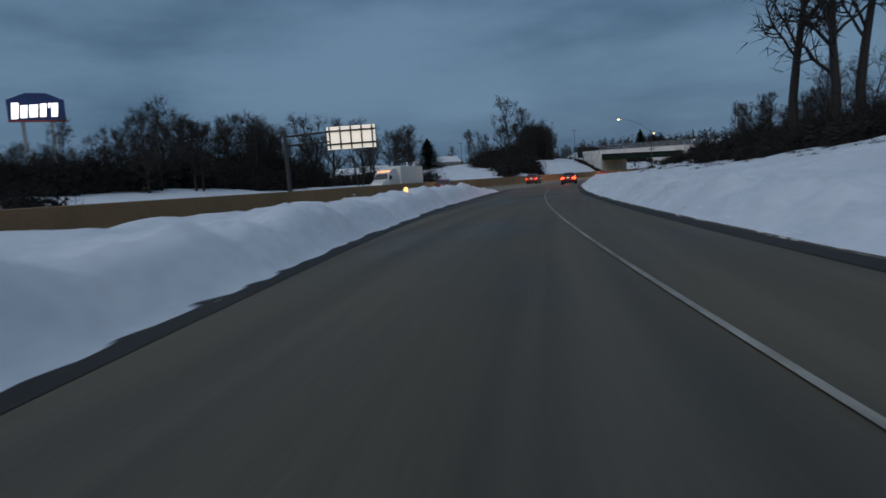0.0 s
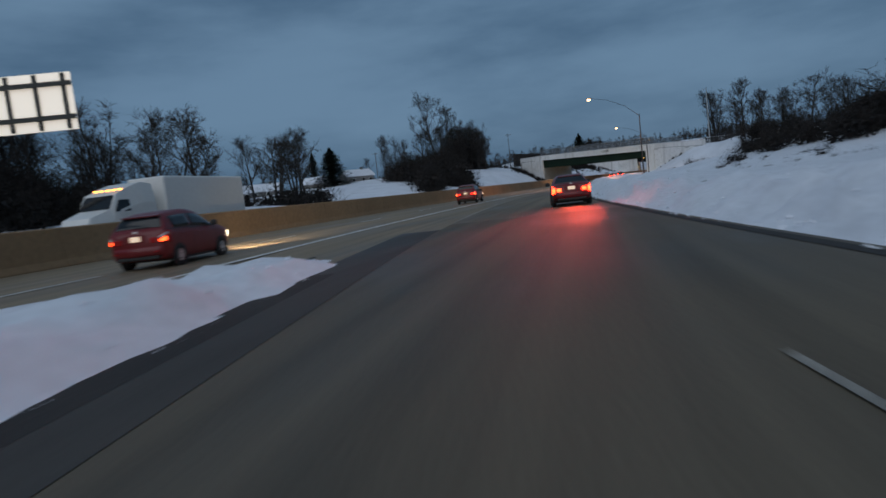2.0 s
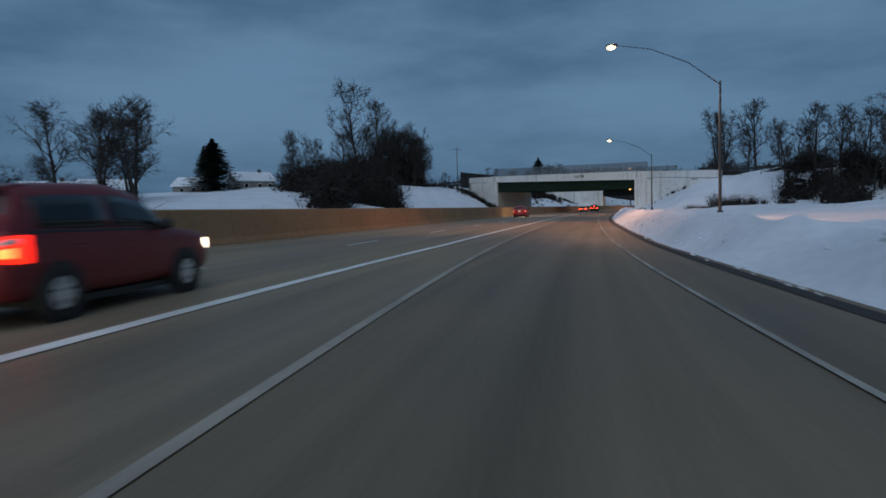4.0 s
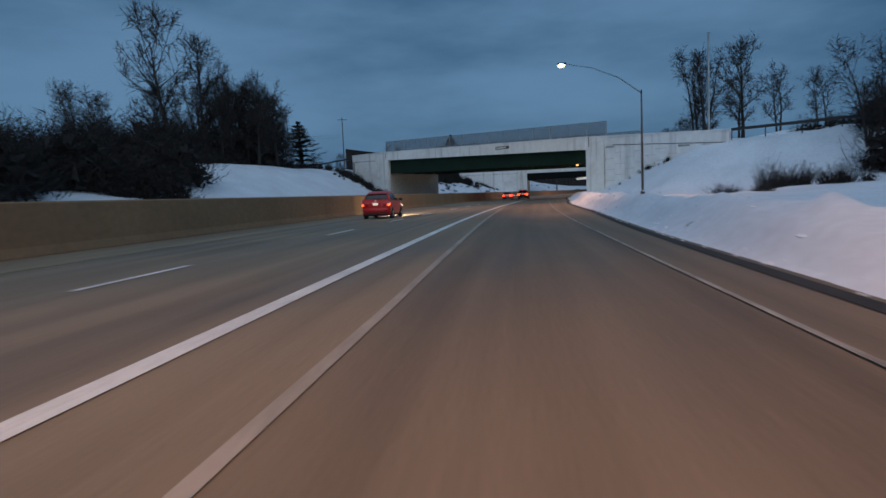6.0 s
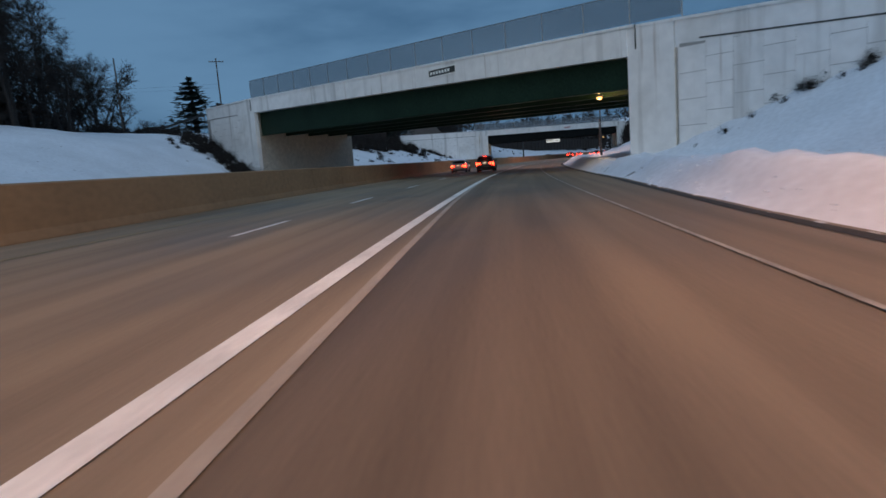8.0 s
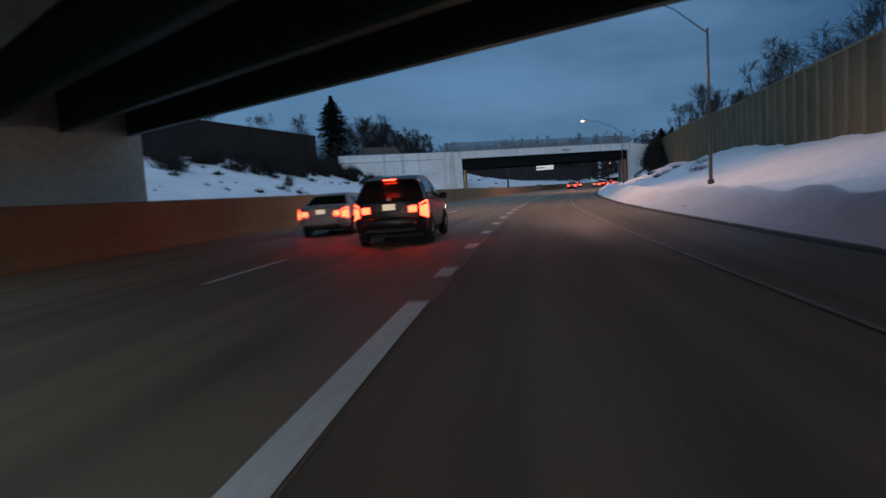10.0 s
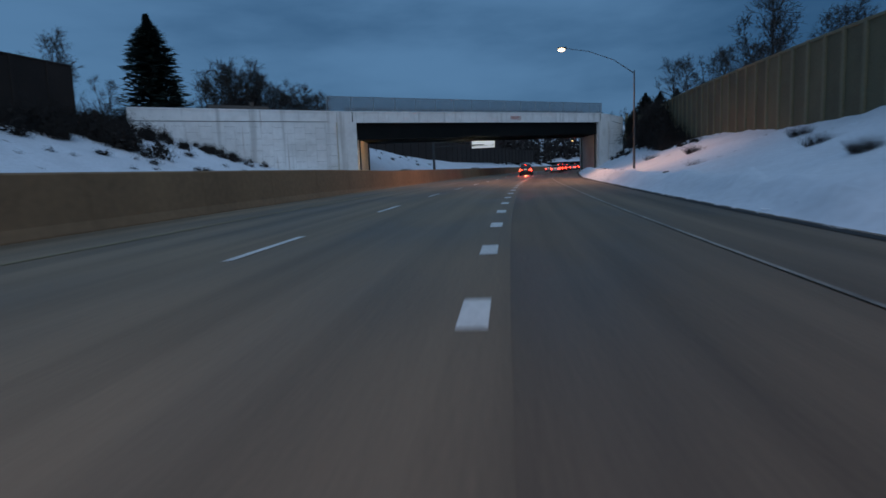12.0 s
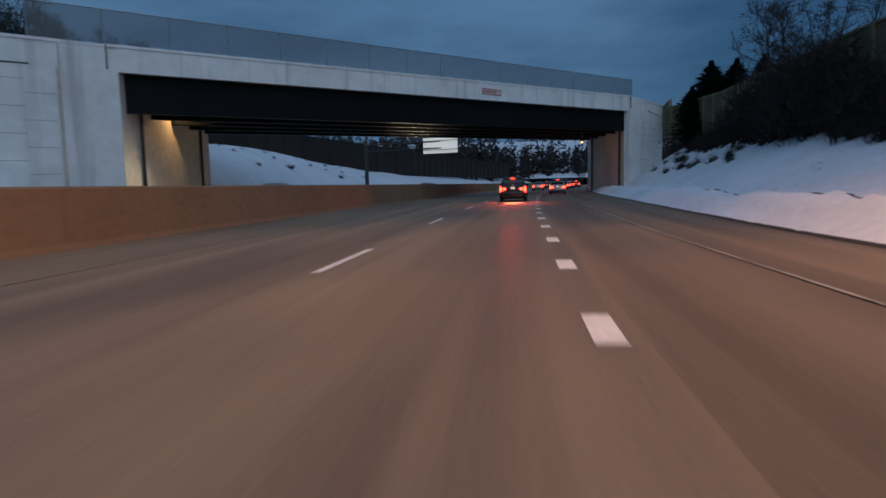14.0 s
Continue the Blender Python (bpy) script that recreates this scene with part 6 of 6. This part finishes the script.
def truck(m):
    root = thing("box_truck", m, "white articulated truck with a pale box trailer, oncoming", "truck")
    part("trailer", boxes((-1.28, 1.28, -1.3, 8.3, 1.15, 4.2), bevel=0.08), M_WHITE, root, "pale box trailer")
    part("chassis", boxes((-0.5, 0.5, -1.0, 14.0, 0.75, 1.1)), M_TRIM, root)
    cab = [(9.2, 0.9, 3.75, 1.2), (10.2, 0.9, 3.85, 1.22), (11.2, 0.9, 3.6, 1.2), (12.3, 0.8, 3.2, 1.2), (12.9, 0.8, 2.35, 1.15), (14.3, 0.7, 1.95, 1.0), (14.7, 0.6, 1.4, 0.9)]
    part("cab", loft([[Vector((w, y, a)), Vector((w, y, a + (b - a) * 0.6)), Vector((w * 0.86, y, b)), Vector((-w * 0.86, y, b)), Vector((-w, y, a + (b - a) * 0.6)), Vector((-w, y, a))] for y, a, b, w in cab]), M_WHITE, root, "white sleeper cab")
    pane([[Vector((-0.95, 12.9, 2.38)), Vector((0.95, 12.9, 2.38)), Vector((0.92, 12.36, 3.12)), Vector((-0.92, 12.36, 3.12))]], M_GLASS, root, "windscreen", 0.03)
    for sg in (-1, 1):
        pane([[Vector((sg * 1.19, 11.5, 2.2)), Vector((sg * 1.17, 12.7, 2.2)), Vector((sg * 1.13, 12.3, 2.85)), Vector((sg * 1.15, 11.5, 2.85))]], M_GLASS, root, "side_window", 0.02)
        part("headlight", boxes((sg * 0.72 - 0.16, sg * 0.72 + 0.16, 14.55, 14.74, 0.95, 1.15), bevel=0.03), M_HEAD, root, "lit headlight")
        for y in (0.2, 1.5, 9.0, 10.3, 13.6):
            wheel(root, sg * 1.1, y, 0.5, sg)
    for x in (-0.8, -0.4, 0, 0.4, 0.8):
        part("marker_light", boxes((x - 0.09, x + 0.09, 11.55, 11.7, 3.42, 3.50)), M_AMBER, root, "amber roof marker light")


truck(on_road(94, W(94) - 6.6, 180))


# ---- small things along the way ----
def delineator(s, lat, z):
    root = thing("delineator_post", Matrix.Translation(at(s, lat, z)), "slim road delineator post with an amber reflector glowing by itself in the snow", "delineator", "delineator posts")
    part("post", boxes((-0.05, 0.05, -0.02, 0.02, -0.6, 0.58)), M_PANEL, root)
    part("reflector", boxes((-0.10, 0.10, -0.04, -0.021, 0.16, 0.56)), M_AMBERREF, root, "amber reflector glowing by itself")


delineator(30, -5.0, 0.62)
delineator(4, -4.4, 0.5)
delineator(395, W(395) - OPP - 2, 0.6)


def utility_pole(x, y, h, z, label, arms=True):
    root = thing("utility_pole", Matrix.Translation((x, y, z)), label, "utility pole", "utility poles")
    bm = bmesh.new()
    tube(bm, [Vector((0, 0, -0.5)), Vector((0, 0, h))], [0.16, 0.10], 8)
    part("pole", bm, M_WOOD, root)
    if not arms:
        return
    part("crossarm", boxes((-1.3, 1.3, -0.06, 0.06, h - 0.7, h - 0.56)), M_WOOD, root)
    for k in (-1.2, -0.6, 0.6, 1.2):
        part("insulator", boxes((k - 0.04, k + 0.04, -0.04, 0.04, h - 0.56, h - 0.40)), M_STEEL, root)


utility_pole(48.9, 322.1, 14.6, 9.0, "wooden utility pole with a crossarm")
utility_pole(-8, 300, 12, 8.0, "wooden utility pole with a crossarm")
utility_pole(33.9, 307, 12.2, 9.0, "plain dark wooden utility pole beside leafless trees", False)


def steel_pole(x, y, z, top):
    root = thing("steel_pole", Matrix.Translation((x, y, z)), "plain tall grey steel pole beside the overpass approach", "pole")
    bm = bmesh.new()
    tube(bm, [Vector((0, 0, -0.5)), Vector((0, 0, (top - z) / 2)), Vector((0, 0, top - z))], [0.16, 0.13, 0.10], 10)
    part("shaft", bm, M_STEEL, root, smooth_shade=True)
    part("cap", boxes((-0.12, 0.12, -0.12, 0.12, top - z, top - z + 0.08), bevel=0.03), M_POLE, root)


steel_pole(90.4, 226, 6.8, 22.5)


def house(x, y, z, w, d, h, ang, label, cover=None):
    root = thing("house", Matrix.Translation((x, y, z)) @ Matrix.Rotation(radians(ang), 4, "Z"), label, "house", "houses behind the trees")
    part("wall", boxes((-w / 2, w / 2, -d / 2, d / 2, -1.5, h)), M_HOUSE, root)
    rise = d * 0.32
    bm = bmesh.new()
    e = 0.4
    pr = [(-d / 2 - e, h - 0.1), (0, h + rise), (d / 2 + e, h - 0.1), (d / 2 + e, h + 0.16), (0, h + rise + 0.28), (-d / 2 - e, h + 0.16)]
    rings = [[Vector((xx, a, b)) for a, b in pr] for xx in (-w / 2 - e, w / 2 + e)]
    bm.free()
    part("roof", loft(rings), cover or M_SNOW, root, "" if cover else "snow-covered pitched roof")
    for sx in (-1, 1):
        bm = bmesh.new()
        v = [bm.verts.new(c) for c in ((sx * w / 2, -d / 2, h - 0.1), (sx * w / 2, d / 2, h - 0.1), (sx * w / 2, 0, h + rise - 0.1))]
        bm.faces.new(v)
        part("gable", bm, M_HOUSE, root)
    part("chimney", boxes((w * 0.2, w * 0.2 + 0.7, -0.35, 0.35, h + rise * 0.4, h + rise + 0.9)), M_WOOD, root)
    for k in (-0.3, 0.05, 0.32):
        win = part("window", boxes((w * k, w * k + 1.1, -d / 2 - 0.05, -d / 2 + 0.05, 1.0, 2.2)), M_PANEL, root)
        part("window_pane", boxes((w * k + 0.08, w * k + 1.02, -d / 2 - 0.07, -d / 2 - 0.04, 1.08, 2.12)), M_GLASS, win)


for x, y, w, d, h, a in ((-42, 250, 11, 7, 2.4, 20), (-26, 262, 9, 6.5, 2.6, -15), (-50, 240, 11, 7, 2.4, 10), (-14, 268, 10, 7, 2.8, 30), (-58, 200, 11, 7, 2.6, -20)):
    house(x, y, ground_at(x, y) - 1.3, w, d, h, a, "small house with snow on its roof behind the highway")
house(113, 405, ground_at(113, 405) - 1.0, 10, 8, 4.0, 10, "dull brown house peeping over the overpass approach", M_WOOD)


def pylon_sign(x, y, base, ang):
    root = thing("pylon_sign", Matrix.Translation((x, y, base)) @ Matrix.Rotation(radians(ang), 4, "Z"), "tall two-legged store sign with glowing white lettering", "sign")
    for k in (-1.9, 1.7):
        part("leg", boxes((k - 0.25, k + 0.25, -0.25, 0.25, -1, 10.9), bevel=0.03), M_STEEL, root)
    rings = [[Vector((a, yy, b)) for a, b in ((-3.6, 10.8), (3.6, 10.8), (3.6, 13.9), (1.4, 14.9), (-1.2, 14.9), (-3.6, 13.9))] for yy in (-0.4, 0.4)]
    part("cabinet", loft(rings), M_SIGNBLUE, root, "dark blue sign cabinet with a low gable")
    part("lower_trim", boxes((-3.65, 3.65, -0.46, -0.38, 10.75, 10.98)), M_REDBAR, root, "thin red trim")
    x0 = -3.25
    for wd, lo, hi in ((1.0, 0.0, 2.35), (1.0, 0.15, 2.0), (1.25, 0.25, 2.1), (0.95, 0.3, 2.25), (0.32, 1.6, 2.4), (0.95, 0.3, 2.35)):
        bm = bmesh.new()
        lean = 0.28
        rows = [[Vector((x0 + a + lean * b / 2.4, yy, 11.15 + b)) for a, b in ((0.08, lo), (wd * 0.86, lo + 0.05), (wd * 0.9, hi), (0.04, hi - 0.05))] for yy in (-0.47, -0.40)]
        bm.free()
        part("lettering", loft(rows), M_LETTER, root, "glowing white letter")
        x0 += wd + 0.08


pylon_sign(-64.2, 89.4, ground_at(-64.2, 89.4) - 0.2, 34)


# ---- guard rail on the hill, cables, loose snow ----
def guard_rail(points, label):
    root = thing("guard_rail", Matrix(), label, "guard rail", "", "structure")
    for a, b in zip(points, points[1:]):
        a, b = Vector(a), Vector(b)
        d = (b - a).normalized()
        n = Vector((-d.y, d.x, 0)) * 0.06
        bm = bmesh.new()
        quad_slab(bm, a, b, n, a.z + 0.45, b.z + 0.45, a.z + 0.78, b.z + 0.78)
        part("rail", bm, M_POLE, root)
        bm = bmesh.new()
        tube(bm, [a + Vector((0, 0, -0.6)), a + Vector((0, 0, 0.75))], [0.07, 0.07], 6)
        part("post", bm, M_POLE, root)


def rail_on_hill():
    pts = []
    for k in range(12):
        x, y = 46.6 - 1.9 * k, 288.5 + 4.1 * k
        pts.append((x, y, max(ground_at(x, y) + 0.1, 9.6 - 0.12 * k)))
    guard_rail(pts, "dark steel guard rail along the road that climbs to the overpass")


rail_on_hill()
guard_rail([(82.4 + 0.424 * 3.8 * k - 0.3, 211.4 - 0.906 * 3.8 * k, 6.95) for k in range(17)], "weathered steel guard rail along the overpass approach")


def cable(a, b, sag, label):
    a, b = Vector(a), Vector(b)
    bm = bmesh.new()
    tube(bm, [a.lerp(b, k / 12) - Vector((0, 0, sag * 4 * (k / 12) * (1 - k / 12))) for k in range(13)], [0.014] * 13, 4)
    tagged(new("power_cable", finish("power_cable", bm, M_TRIM)), label, "cable", "power cables")


for off, dz in ((0.0, -4.2), (0.1, -4.9)):
    cable((48.9 + off, 322.1, 23.2 + dz), (-8 + off, 300, 19.6 + dz * 0.4), 1.2, "thin black power cable slung between wooden poles")


def clods(name, rows, label):
    r = random.Random(21)
    verts, faces = [], []
    for s, lat, size in rows:
        p = at(s, lat, max(0.0, terrain(s, lat)) - size * 0.15)
        n = len(verts)
        a0 = r.uniform(0, 6.28)
        ringv = [(p.x + math.cos(a0 + k * 1.047) * size * r.uniform(0.6, 1.1), p.y + math.sin(a0 + k * 1.047) * size * r.uniform(0.6, 1.1), p.z + size * r.uniform(-0.1, 0.35)) for k in range(6)]
        verts += ringv + [(p.x, p.y, p.z + size * r.uniform(0.6, 1.0)), (p.x, p.y, p.z - size * 0.5)]
        for k in range(6):
            faces += [(n + k, n + (k + 1) % 6, n + 6), (n + (k + 1) % 6, n + k, n + 7)]
    me = bpy.data.meshes.new(name)
    me.from_pydata(verts, [], faces)
    me.materials.append(M_SNOW)
    tagged(new(name, me), label, "snow", kind="stuff")


r = random.Random(33)
rows = []
for k in range(1100):
    s = r.uniform(0, 410)
    rows.append((s, R(s) + 0.1 + abs(r.gauss(0.1, 0.3)), r.uniform(0.02, 0.07)))
for k in range(320):
    s = r.uniform(0, 64)
    rows.append((s, -3.4 - abs(r.gauss(0.1, 0.8)), r.uniform(0.015, 0.05)))
for k in range(700):
    s = r.uniform(20, 230)
    rows.append((s, R(s) + 0.3 + abs(r.gauss(0.3, 0.8)), r.uniform(0.02, 0.07)))
clods("snow_clods", rows, "broken clods of ploughed snow along the road edge")
